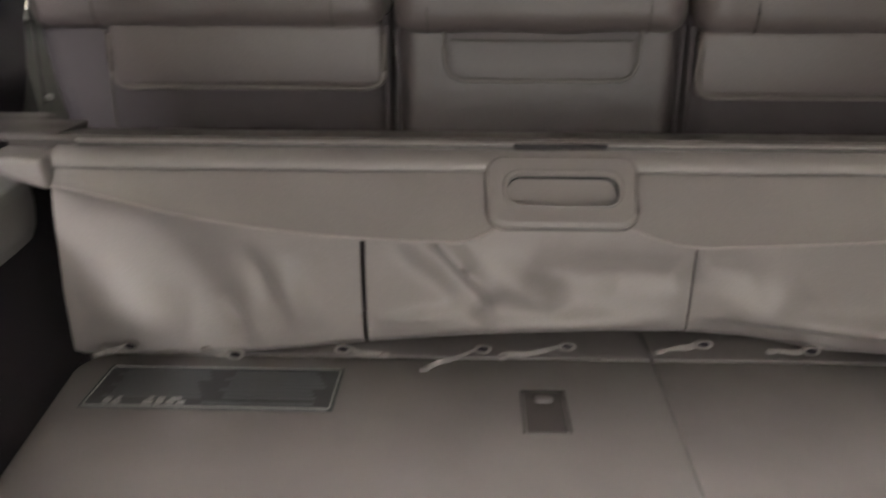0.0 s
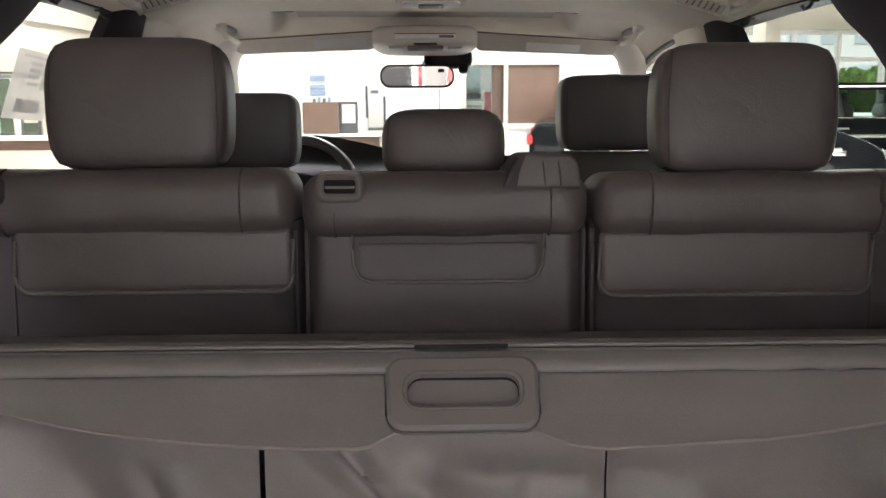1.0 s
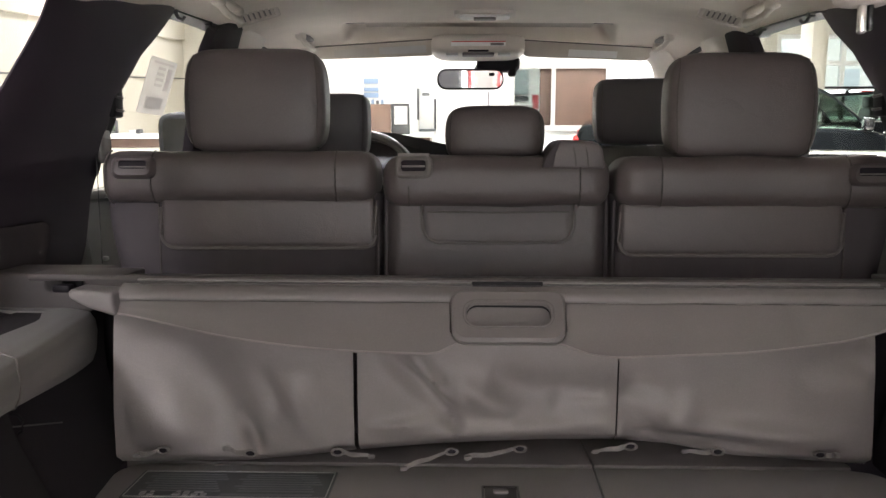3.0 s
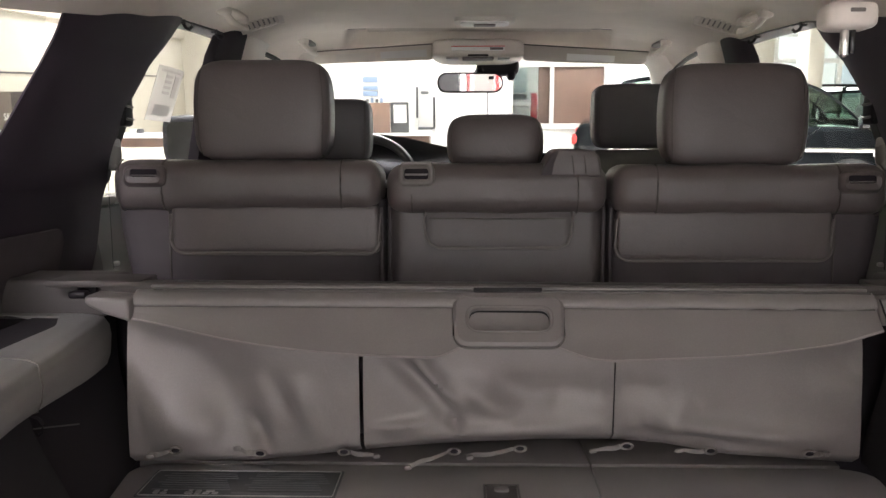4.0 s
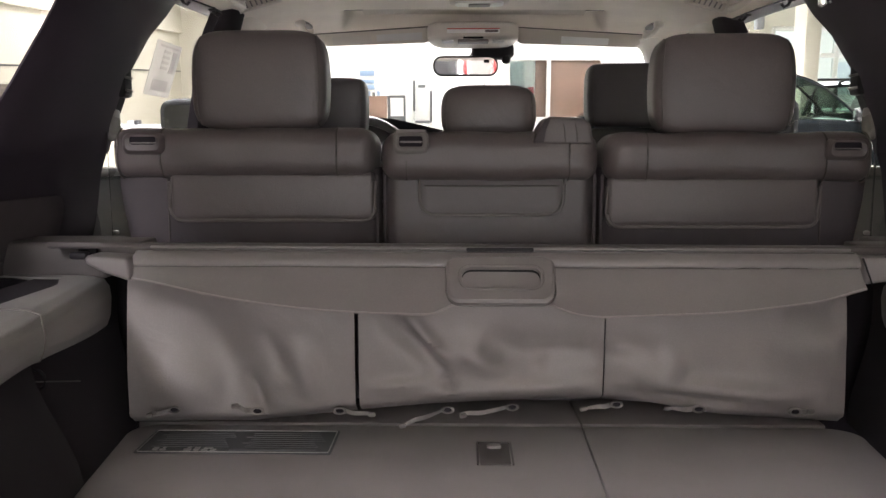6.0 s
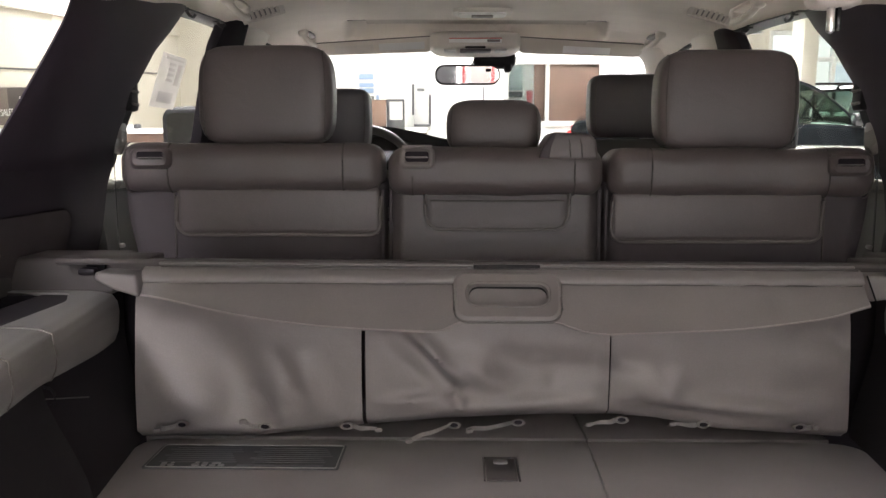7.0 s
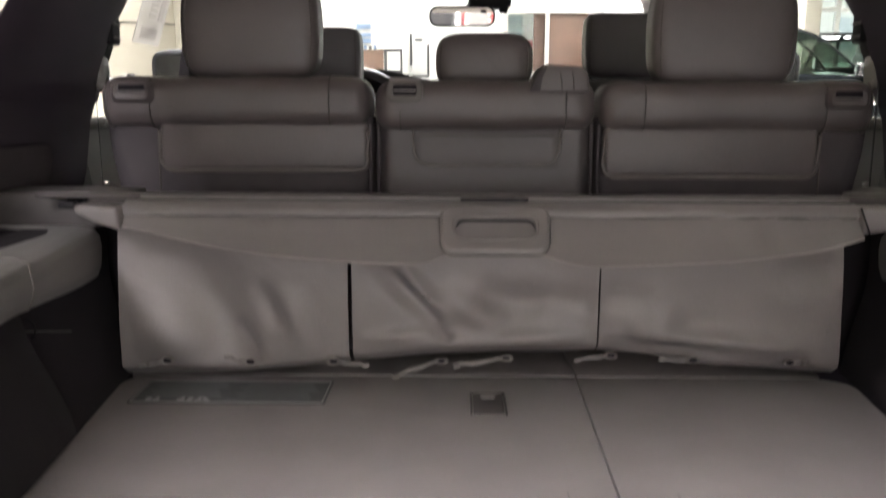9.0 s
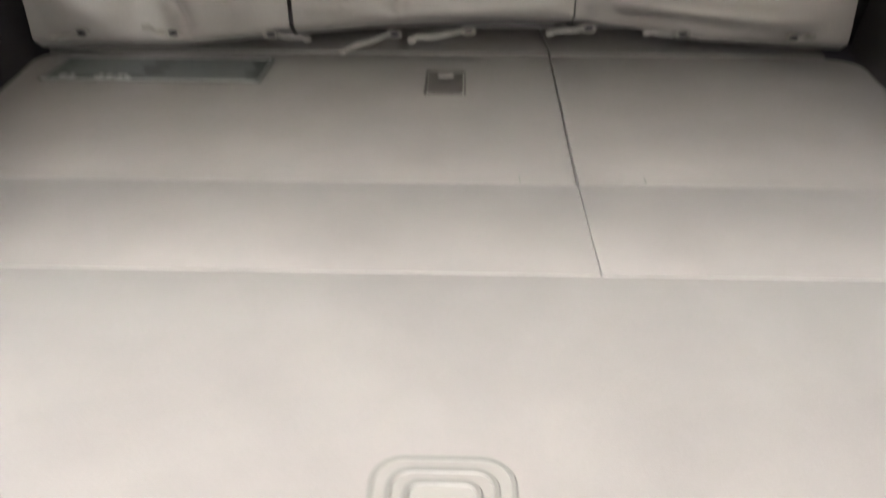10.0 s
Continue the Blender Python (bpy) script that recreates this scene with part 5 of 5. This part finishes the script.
def car_floor():
    solo("car_floor", box(-0.95, 0.95, -0.35, 3.9, -0.46, -0.42), BLACK_FELT, (0, 1.6, -0.46), "dark carpeted cabin floor of the car", "floor", kind="structure")
    solo("roof_panel", sheet(lambda u, v: (-0.82 + 1.64 * u, -0.42 + 3.6 * v, roof_z(-0.82 + 1.64 * u, -0.42 + 3.6 * v) + 0.105), 20, 20, 0.02, (0, 0, 1)), BLACK_GLOSS, (0, 1.3, 1.0), "dark painted roof panel of the car", "car roof", kind="structure")
    for sgn, nm in ((-1, "west"), (1, "east")):
        solo("body_side_" + nm, sheet(lambda u, v: (sgn * (0.99 + 0.03 * math.sin(v * 3.1)), -0.4 + 4.3 * u, -0.55 + 0.99 * v), 8, 8, 0.03, (sgn, 0, 0)), BLACK_GLOSS, (sgn * 1.0, 1.6, -0.5), "dark painted outer side of the car", "car body", kind="structure")


car_floor()


# ---- showroom ----
def H(*a, **k):
    return solo(*a, at=HALL, **k)


def showroom():
    H("ground", box(-9, 12, -9, 15, -0.1, 0.0), FLOOR_TILE, (0, 0, 0), "pale polished showroom floor", "floor", kind="structure")
    H("pavement", box(-60, 60, 15.01, 90, -0.3, -0.12), CONCRETE, (0, 40, -0.2), "pale paved forecourt outside the showroom", "pavement", kind="structure")
    H("backdrop", box(-10, 60, 59.9, 60, -0.3, 30), glowing("bright_sky_haze", (0.93, 0.97, 1.0), 2.2), (20, 60, 0), "bright hazy sky beyond the forecourt", "backdrop", kind="structure")
    H("hall_ceiling", box(-9, 12, -9, 15, 3.3, 3.4), CEILING, (0, 0, 3.3), "pale showroom ceiling", "ceiling", kind="structure")
    H("wall_hall_west", box(-5.25, -5.05, -9, 15, 0, 3.3), WALL, (-5.1, 0, 0), "cream painted showroom wall", "wall", kind="structure")
    # The opening in this unseen wall is made up to suit the rear fill.
    H("wall_hall_south", join(box(-9, -5.0, -9.2, -9, 0, 3.3), box(4.0, 12, -9.2, -9, 0, 3.3), box(-5.0, 4.0, -9.2, -9, 0, 0.4), box(-5.0, 4.0, -9.2, -9, 2.7, 3.3)), WALL_WHITE, (0, -9, 0), "white painted showroom wall with a wide window", "wall", kind="structure")
    # front wall with a window and a timber door beside it, then the glazed corner
    H("wall_hall_north", join(box(-3.0, 0.50, 11.2, 11.4, 0, 3.3), box(0.50, 2.55, 11.2, 11.4, 1.81, 3.3), box(0.50, 2.55, 11.2, 11.4, 0, 0.9), box(1.80, 2.55, 11.2, 11.4, 0.9, 1.81)), WALL_WHITE, (0, 11.2, 0), "white painted showroom wall with an office window", "wall", kind="structure")
    H("wall_hall_corner", join(box(-3.2, -3.0, 11.2, 15, 0, 3.3), box(-5.05, -3.2, 14.9, 15, 0, 3.3)), WALL, (-4.0, 14.9, 0), "cream wall at the far corner of the showroom", "wall", kind="structure")
    H("wall_hall_return", box(2.55, 2.75, 11.2, 15, 0, 3.3), WALL_WHITE, (2.6, 12, 0), "white return wall", "wall", kind="structure")
    w = thing("office_window", (1.1, 11.2, 0.9), "white framed office window beside a brown timber panel", "window", kind="structure", at=HALL)
    for x0, x1, z0, z1 in ((0.50, 0.56, 0.97, 1.71), (1.046, 1.10, 0.97, 1.71), (1.757, 1.80, 0.97, 1.71), (0.50, 1.80, 1.71, 1.81), (0.50, 1.80, 0.90, 0.97)):
        part("frame_bar", box(x0, x1, 11.16, 11.26, z0, z1), FRAME_GREY, w)
    part("timber_panel", box(1.10, 1.757, 11.2, 11.24, 0.97, 1.71, 0.004), WOOD, w, "brown timber panel")
    part("dark_jamb", box(0.897, 1.046, 11.21, 11.25, 0.97, 1.71, 0.004), WOOD_DARK, w, "dark timber jamb")
    g = part("pane", box(0.56, 0.897, 11.21, 11.215, 0.97, 1.71), GLASS, w)
    g.visible_shadow = False
    # room behind the office window
    o = thing("office_room", (0.8, 12.4, 0), "bright office behind the window with a red and white display", "office", kind="structure", at=HALL)
    part("back_wall", box(0.0, 2.5, 12.9, 13.0, 0, 3.3), WALL_WHITE, o)
    part("blue_board", box(0.30, 0.86, 12.82, 12.9, 1.36, 1.72, 0.01), CYAN, o, "pale cyan notice board")
    part("white_shelf", box(0.35, 0.90, 12.4, 12.8, 1.18, 1.24, 0.01), FRAME, o, "white shelf")
    part("dark_shelf", box(0.35, 0.84, 12.4, 12.8, 1.26, 1.34, 0.03), LABEL_INK, o, "dark box on the shelf")
    part("grey_cabinet", box(0.35, 0.86, 12.42, 12.8, 0.0, 1.16, 0.01), FRAME_GREY, o, "grey cabinet")
    part("red_display", box(0.90, 0.99, 12.5, 12.6, 0.6, 1.36, 0.01), RED, o, "red display stand")
    # reception counter with screen, sign and holders
    d = thing("reception_counter", (-1.0, 10.4, 0), "tall brown timber reception counter with grey side", "counter", at=HALL)
    part("front_panel", box(-1.42, -1.00, 10.3, 10.34, 0.86, 1.27, 0.006), WOOD, d, "reddish timber front panel")
    part("body", box(-1.42, -0.52, 10.345, 10.9, 0.0, 0.86, 0.008), WOOD_DARK, d, "dark counter body")
    part("counter_top", box(-1.44, -0.50, 10.28, 10.92, 0.864, 0.90, 0.008), FRAME, d)
    part("upper_shelf", box(-1.42, -1.00, 10.345, 10.8, 1.22, 1.255, 0.006), WOOD, d)
    s = thing("display_screen", (-0.89, 10.4, 0.9), "white lit screen in a dark frame on the counter", "screen", at=HALL)
    part("frame", join(box(-1.0, -0.775, 10.36, 10.40, 1.245, 1.275, 0.004), box(-1.0, -0.775, 10.36, 10.40, 0.90, 1.02, 0.004), box(-1.0, -0.962, 10.36, 10.40, 1.02, 1.245, 0.004), box(-0.80, -0.775, 10.36, 10.40, 1.02, 1.245, 0.004)), LABEL_DARK, s)
    part("panel", box(-0.962, -0.80, 10.37, 10.385, 1.02, 1.245), PAPER, s)
    b = thing("wall_notice", (-1.27, 11.19, 1.3), "blue and white printed notice on the white wall", "notice", at=HALL)
    for z0, z1 in ((1.52, 1.59), (1.42, 1.47), (1.34, 1.40)):
        part("panel", box(-1.43, -1.24, 11.17, 11.19, z0, z1, 0.003), BLUE, b)
    part("sheet", box(-1.44, -1.23, 11.191, 11.198, 1.33, 1.60), PAPER, b)
    h = thing("brochure_holder", (-1.1, 10.55, 1.255), "small brochures standing on the counter shelf", "brochures", at=HALL)
    for i in range(4):
        part("brochure", box(-1.32 + 0.06 * i, -1.285 + 0.06 * i, 10.5, 10.53, 1.257, 1.31 + 0.015 * (i % 2), 0.002), BLUE if i % 2 else LABEL_INK, h)
    part("stand", box(-1.05, -1.03, 10.5, 10.52, 1.257, 1.42, 0.003), FRAME, h)
    k = thing("door_frame_sign", (-0.6, 11.15, 0.9), "white notice with dark edge strips on the wall", "notice", at=HALL)
    part("sheet", box(-0.70, -0.47, 11.17, 11.195, 0.85, 1.46, 0.004), PAPER, k)
    part("strip", box(-0.725, -0.70, 11.15, 11.19, 1.05, 1.46, 0.003), LABEL_DARK, k)
    part("strip", box(-0.50, -0.47, 11.15, 11.168, 0.92, 1.32, 0.003), LABEL_DARK, k)
    part("ledge", box(-0.70, -0.48, 11.12, 11.17, 0.90, 0.93, 0.003), LABEL_INK, k)
    part("text_bar", box(-0.66, -0.56, 11.165, 11.169, 1.36, 1.40), LABEL_INK, k)
    p = thing("thin_mast", (0.17, 9.0, 0), "thin dark upright mast", "mast", at=HALL)
    part("rod", tube([(0.17, 9.0, 0.0), (0.17, 9.0, 1.43)], 0.006, 6), LABEL_DARK, p)
    part("foot", tube([(0.17, 9.0, 0.0), (0.17, 9.0, 0.03)], 0.12, 14), LABEL_DARK, p)
    # left-hand wall: sign, ledge and dark band
    t = thing("wall_sign", (-5.03, 8.9, 1.0), "dark wall sign with white lettering", "sign", at=HALL)
    part("board", box(-5.045, -5.02, 8.35, 9.62, 1.03, 1.43, 0.004), BOARD, t, "dark sign board")
    part("board_end", box(-5.046, -5.018, 8.35, 8.98, 1.03, 1.432, 0.004), BOARD_BROWN, t, "brown sign board")
    cu = bpy.data.curves.new("sign_text", "FONT")
    cu.body, cu.size, cu.extrude = "SALES", 0.105, 0.002
    co = new("sign_text", cu)
    bpy.context.view_layer.update()
    me = bpy.data.meshes.new_from_object(co.evaluated_get(bpy.context.evaluated_depsgraph_get()))
    bpy.data.objects.remove(co)
    me.materials.append(PAPER)
    lt = new("lettering", me)
    lt.parent = t
    lt.matrix_local = Matrix.Translation((0.022, -0.12, 0.13)) @ pose(0, 0, 0, 90, 0, 90)
    tagged(lt, "white lettering")
    part("text_bar", box(-5.018, -5.014, 9.22, 9.34, 1.26, 1.33), PAPER, t)
    H("wall_line", box(-5.05, -5.035, -9, 14.9, 1.625, 1.645), LABEL_DARK, (-5.04, 0, 1.6), "thin dark rail line on the wall", "trim", kind="structure")
    hw = thing("half_wall", (-3.6, 7.35, 0), "cream half wall with a dark band under a white ledge", "partition", kind="structure", at=HALL)
    part("base", box(-5.04, -2.3, 7.33, 7.43, 0.0, 0.945), WALL, hw, "cream painted base")
    part("band", box(-5.04, -2.3, 7.325, 7.435, 0.948, 1.026, 0.003), WOOD_DARK, hw, "dark timber band")
    part("ledge", box(-5.04, -2.28, 7.28, 7.48, 1.029, 1.068, 0.006), FRAME, hw, "white ledge")
    H("wall_soffit", box(-5.05, -4.99, -9, 14.9, 2.29, 3.3), WALL, (-5.02, 0, 2.3), "cream upper band of the wall, a little proud", "wall", kind="structure")
    bx = thing("counter_box", (-3.03, 7.36, 1.068), "small white carton on the ledge", "box", at=HALL)
    part("carton", box(-3.085, -3.025, 7.33, 7.42, 1.069, 1.100, 0.004), PAPER, bx, "white carton")
    part("tray", box(-3.022, -2.985, 7.33, 7.42, 1.069, 1.108, 0.004), LABEL_DARK, bx, "dark end of the carton")
    fr = thing("glazed_screen", (-3.4, 7.4, 1.068), "pale framed glass screen standing on the half wall", "partition", at=HALL)
    for x0, x1 in ((-3.72, -3.69), (-3.565, -3.545), (-3.425, -3.37)):
        part("post", box(x0, x1, 7.37, 7.41, 1.069, 1.535, 0.004), FRAME, fr, "pale upright post")
    part("post", box(-3.225, -3.205, 7.37, 7.41, 1.069, 1.19, 0.004), LABEL_DARK, fr, "dark post")
    part("edge_strip", box(-3.369, -3.352, 7.375, 7.405, 1.069, 1.535, 0.003), LABEL_INK, fr, "dark edge strip")
    part("top_rail", box(-3.72, -3.27, 7.365, 7.415, 1.537, 1.562, 0.004), LABEL_INK, fr, "grey top rail")
    part("low_rail", box(-3.72, -3.226, 7.372, 7.408, 1.069, 1.088, 0.003), LABEL_INK, fr, "grey foot rail")
    for x0, x1, z1 in ((-3.689, -3.566, 1.535), (-3.544, -3.426, 1.535), (-3.351, -3.226, 1.17)):
        part("pane", box(x0, x1, 7.386, 7.392, 1.089, z1), GLASS_GREEN, fr, "green tinted pane")
    # far glazed wall on the right with columns
    H("wall_hall_east", box(11.8, 12, -9, 15, 0, 3.3), WALL_WHITE, (11.9, 0, 0), "white showroom wall", "wall", kind="structure")
    g = thing("glazed_wall", (6.5, 15, 0), "tall showroom windows with white frames between cream columns", "window", kind="structure", at=HALL)
    part("lintel", box(2.75, 11.8, 14.8, 15.0, 2.35, 3.3), WALL, g, "cream lintel")
    part("plinth", box(2.75, 11.8, 14.8, 15.0, 0.0, 0.35), WALL, g, "cream plinth")
    part("infill", box(2.75, 5.22, 14.8, 15.0, 0.35, 2.35), WALL, g, "cream wall beside the windows")
    for x in (5.27, 5.72, 6.38, 7.15, 7.95, 8.8, 9.8, 10.8):
        part("mullion", box(x - 0.04, x + 0.04, 14.85, 14.95, 0.35, 2.35, 0.008), FRAME, g)
    for z in (1.86, 2.31):
        part("transom", box(5.22, 11.8, 14.86, 14.94, z - 0.04, z + 0.04, 0.008), FRAME, g)
    pn = part("pane", box(5.22, 11.8, 14.895, 14.905, 0.35, 2.35), GLASS, g)
    pn.visible_shadow = False
    for x in (4.80, 8.6):
        c = thing("column", (x + 0.1, 12.4, 0), "square cream painted column", "column", "columns", kind="structure", at=HALL)
        part("shaft", box(x, x + 0.22, 12.2, 12.66, 0, 3.3, 0.01), WALL, c)
    sp = thing("wall_speaker", (4.1, 12.0, 2.2), "small grey loudspeaker hanging from the ceiling", "loudspeaker", at=HALL)
    part("cabinet", box(4.02, 4.13, 11.95, 12.1, 2.14, 2.46, 0.02, 2), LABEL_INK, sp)
    part("bracket", tube([(4.08, 12.02, 2.46), (4.08, 12.02, 3.3)], 0.015, 6), LABEL_DARK, sp)
    far = thing("distant_building", (17, 35, -0.12), "pale distant building with grey-blue windows", "building", at=HALL)
    part("wall", box(14.2, 24.0, 35.0, 41.0, -0.12, 5.2), FRAME, far, "pale rendered wall")
    for x in (14.8, 16.2, 17.6, 19.0, 20.4, 21.8):
        for z in (0.9, 3.0):
            part("window", box(x, x + 0.85, 34.93, 35.0, z, z + 1.25, 0.01), PALE_BLUE, far, "grey-blue window")
    # made-up banner and boards, sized to give the strips seen in the mirror
    r = thing("banner", (-0.02, -7.5, 0), "narrow red upright banner on a dark foot", "banner", at=HALL)
    part("red_cloth", box(-0.045, 0.02, -7.55, -7.5, 0.3, 2.6, 0.01), RED, r)
    part("stand", box(-0.2, 0.16, -7.7, -7.3, 0.0, 0.05, 0.01), LABEL_DARK, r)
    part("mast", tube([(-0.062, -7.53, 0.0), (-0.062, -7.53, 2.6)], 0.018, 8), LABEL_INK, r)
    d = thing("display_board", (-0.85, -7.4, 0), "dark and pale boards on two feet, added to fill the mirror's reflection", "board", at=HALL)
    part("panel", box(-1.6, -0.135, -7.43, -7.38, 0.25, 2.45, 0.015), LABEL_DARK, d, "dark grey board panel")
    part("pale_panel", box(0.03, 0.40, -7.43, -7.38, 0.25, 2.45, 0.015), FRAME_GREY, d, "pale grey board panel")
    part("red_edge", box(0.405, 0.50, -7.43, -7.38, 0.25, 2.45, 0.015), RED, d, "red board edge")
    for x in (-1.35, -0.35):
        part("foot", box(x - 0.04, x + 0.04, -7.65, -7.15, 0.0, 0.25, 0.01), LABEL_DARK, d)


showroom()


LOW_CAR = [(-1.98, 0.35), (-2.05, 0.55), (-2.01, 0.74), (-1.86, 0.84), (-1.42, 1.0), (-1.1, 1.02), (1.4, 1.05), (1.67, 1.05), (1.75, 0.95), (1.77, 0.6), (1.70, 0.32), (1.4, 0.28), (-1.7, 0.28)]
LOW_ROOF = [(-1.40, 0.99), (-1.24, 1.17), (-1.03, 1.35), (-0.78, 1.475), (-0.4, 1.54), (0.4, 1.56), (0.95, 1.55), (1.20, 1.50), (1.42, 1.05)]
TALL_CAR = [(-2.3, 0.35), (-2.33, 0.70), (-2.25, 0.92), (-1.25, 1.02), (-0.95, 1.03), (2.05, 1.04), (2.28, 1.0), (2.33, 0.60), (2.25, 0.32), (1.85, 0.28), (-1.9, 0.28)]
TALL_ROOF = [(-1.15, 0.98), (-0.72, 1.36), (-0.5, 1.42), (1.2, 1.42), (2.0, 1.38), (2.2, 1.03)]


def parked_car(at, paint, label, side, roof, wide=1.72, rack=False):
    """A car lengthways on y, nose towards -y, from its side outline and its roof line."""
    c = thing("parked_car", (0, 0, 0), label, "car", "parked cars", at=at)
    hw, nose, tail = wide / 2, min(y for y, z in side), max(y for y, z in side)
    part("body", prism(side, "x", -hw, hw, 0.12, 6), paint, c, "glossy dark car body", sharp=50)

    def half(z):
        return hw - 0.05 - 0.20 * (z - 0.98) / 0.52
    gl = bmesh.new()
    rows = [[gl.verts.new((e * half(z), y, z)) for e in (-1, 1)] for y, z in roof]
    low = [[gl.verts.new((e * (hw - 0.05), y, 0.97)) for e in (-1, 1)] for y, z in roof]
    for i in range(len(roof) - 1):
        gl.faces.new((rows[i][0], rows[i + 1][0], rows[i + 1][1], rows[i][1]))
        for j in (0, 1):
            gl.faces.new((low[i][j], low[i + 1][j], rows[i + 1][j], rows[i][j]))
    part("glasshouse", gl, GLASS_GREEN, c, "green tinted windows", sharp=20)
    top = [p for p in roof if p[1] > 1.34]

    def skin(u, v):
        y = top[0][0] + (top[-1][0] - top[0][0]) * v
        z = lerp_table(top, y)
        return (2 * u - 1) * (half(z) + 0.005), y, z + 0.004 + 0.02 * (1 - (2 * u - 1) ** 2)
    part("roof", sheet(skin, 8, 14, 0.02, (0, 0, 1)), paint, c, "painted roof")
    for sx in (-1, 1):
        part("roof_rail", tube([(sx * (half(z) + 0.002), y, z - 0.006) for y, z in roof], 0.022, 8, flat=0.7), paint, c, "painted roof rail and pillars")
        part("belt_strip", tube([(sx * (hw - 0.045), y, 1.0 + 0.01 * k) for k, y in enumerate((roof[0][0], 0, 1.0, roof[-1][0]))], 0.008, 6), CHROME, c, "bright belt strip")
        for y in (0.20, 1.05):
            part("door_pillar", tube([(sx * (hw - 0.055), y, 0.99), (sx * (half(1.5) + 0.004), y + 0.06, min(lerp_table(roof, y), 1.5))], 0.030, 6), BLACK, c)
        part("door_mirror", cushion(sx * (hw + 0.09), roof[0][0] + 0.08, 1.075, 0.20, 0.10, 0.14, 0.5, 8), BLACK_GLOSS, c, "dark door mirror", sharp=80)
        part("mirror_arm", tube([(sx * (hw - 0.06), roof[0][0] + 0.08, 1.02), (sx * (hw + 0.08), roof[0][0] + 0.08, 1.03)], 0.02, 6), BLACK, c)
        part("side_vent", box(sx * hw - 0.006, sx * hw + 0.006, roof[0][0] - 0.20, roof[0][0] - 0.06, 0.70, 0.76, 0.006), CHROME, c, "bright wing vent")
        for y in (0.10, 1.02):
            part("door_handle", box(sx * hw - 0.02, sx * hw + 0.02, y, y + 0.2, 0.86, 0.89, 0.008), CHROME, c, "bright door handle")
        # A chrome tube imitates the white reflection in the lower doors.
        part("door_reflection", tube([(sx * (hw - 0.006), y, 0.765) for y in (nose + 0.5, nose + 0.7, 0, tail - 0.6, tail - 0.4)], 0.030, 10), CHROME, c, "chrome strip standing in for the reflection along the doors")
        for y in (nose + 0.80, tail - 0.80):
            wh = part("wheel", tube([(sx * (hw - 0.20), y, 0.34), (sx * (hw + 0.005), y, 0.34)], 0.34, 24), TYRE, c, "black tyre")
            part("rim", tube([(sx * (hw - 0.05), y, 0.34), (sx * (hw + 0.012), y, 0.34)], 0.22, 20), STEEL, wh, "silver wheel rim")
        part("tail_lamp", cushion(sx * (hw - 0.12), tail - 0.05, 0.86, 0.22, 0.14, 0.13, 0.5, 6), RED, c, "red tail lamp")
        part("headlamp", cushion(sx * (hw - 0.22), nose + 0.10, 0.70, 0.34, 0.24, 0.13, 0.6, 6), CHROME, c, "bright headlamp")
        if rack:
            part("roof_rack", tube([(sx * 0.50, y, z) for y, z in ((-0.5, 1.43), (-0.42, 1.49), (1.5, 1.49), (1.6, 1.43))], 0.018, 8), BLACK, c, "black roof rack bar")
    for y in (-0.15, 0.85):
        for sx in (-1, 1):
            seat = part("seat", cushion(sx * 0.36, y, 0.85, 0.48, 0.16, 0.70, 0.4, 8), PLASTIC, c, "grey seat back", sharp=80)
            part("headrest", cushion(sx * 0.36, y + 0.02, 1.27, 0.24, 0.10, 0.17, 0.4, 6), PLASTIC, seat, "grey headrest", sharp=80)
    wheel = tube([(0.36 + 0.18 * math.cos(a * 0.3927), -0.62 + 0.06 * math.sin(a * 0.3927), 0.98 + 0.17 * math.sin(a * 0.3927)) for a in range(16)], 0.016, 6, True)
    part("steering_wheel", wheel, BLACK, c, "black steering wheel")
    if rack:
        part("roof_panel", box(-0.62, 0.62, 0.2, 1.4, 1.425, 1.452, 0.01), RED, c, "red roof panel")
    return c


parked_car(pose(3.05, 10.16, 0, 0, 0, 81), CAR_PAINT, "dark glossy parked hatchback with green tinted windows", LOW_CAR, LOW_ROOF)
parked_car(pose(7.0, 12.9, -0.04, 0, 0, 90), CAR_PAINT, "dark parked car with roof rack and red roof panel", TALL_CAR, TALL_ROOF, 1.85, True)


def tree(x, y, h, seed):
    rnd = random.Random(seed)
    t = thing("tree", (x, y, -0.12), "leafy green tree outside the showroom windows", "tree", "trees", at=HALL)
    part("trunk", tube([(x, y, -0.12), (x + 0.05, y, h * 0.3), (x, y + 0.05, h * 0.7)], 0.11, 8), WOOD_DARK, t, "brown trunk")
    bm = bmesh.new()
    for i in range(2600):
        a, b, r = rnd.uniform(0, 6.283), rnd.uniform(-1, 1), rnd.random() ** 0.4 * h * 0.36
        c = Vector((x + r * math.cos(a) * math.sqrt(1 - b * b), y + r * math.sin(a) * math.sqrt(1 - b * b), h * 0.62 + r * b * 1.05))
        q = Euler((rnd.uniform(0, 6), rnd.uniform(0, 6), rnd.uniform(0, 6)))
        s = rnd.uniform(0.05, 0.10)
        vs = []
        for p in ((-s, 0, 0), (0, -s * 0.5, 0.02), (s, 0, 0), (0, s * 0.5, 0.02)):
            w = Vector(p)
            w.rotate(q)
            vs.append(bm.verts.new(c + w))
        bm.faces.new(vs)
    part("crown", bm, LEAF, t, "green leaves", kind="stuff")


for i, (x, y, h) in enumerate(((11.0, 22, 1.85), (13.0, 24, 2.0), (15.2, 23, 1.8))):
    tree(x, y, h, i)
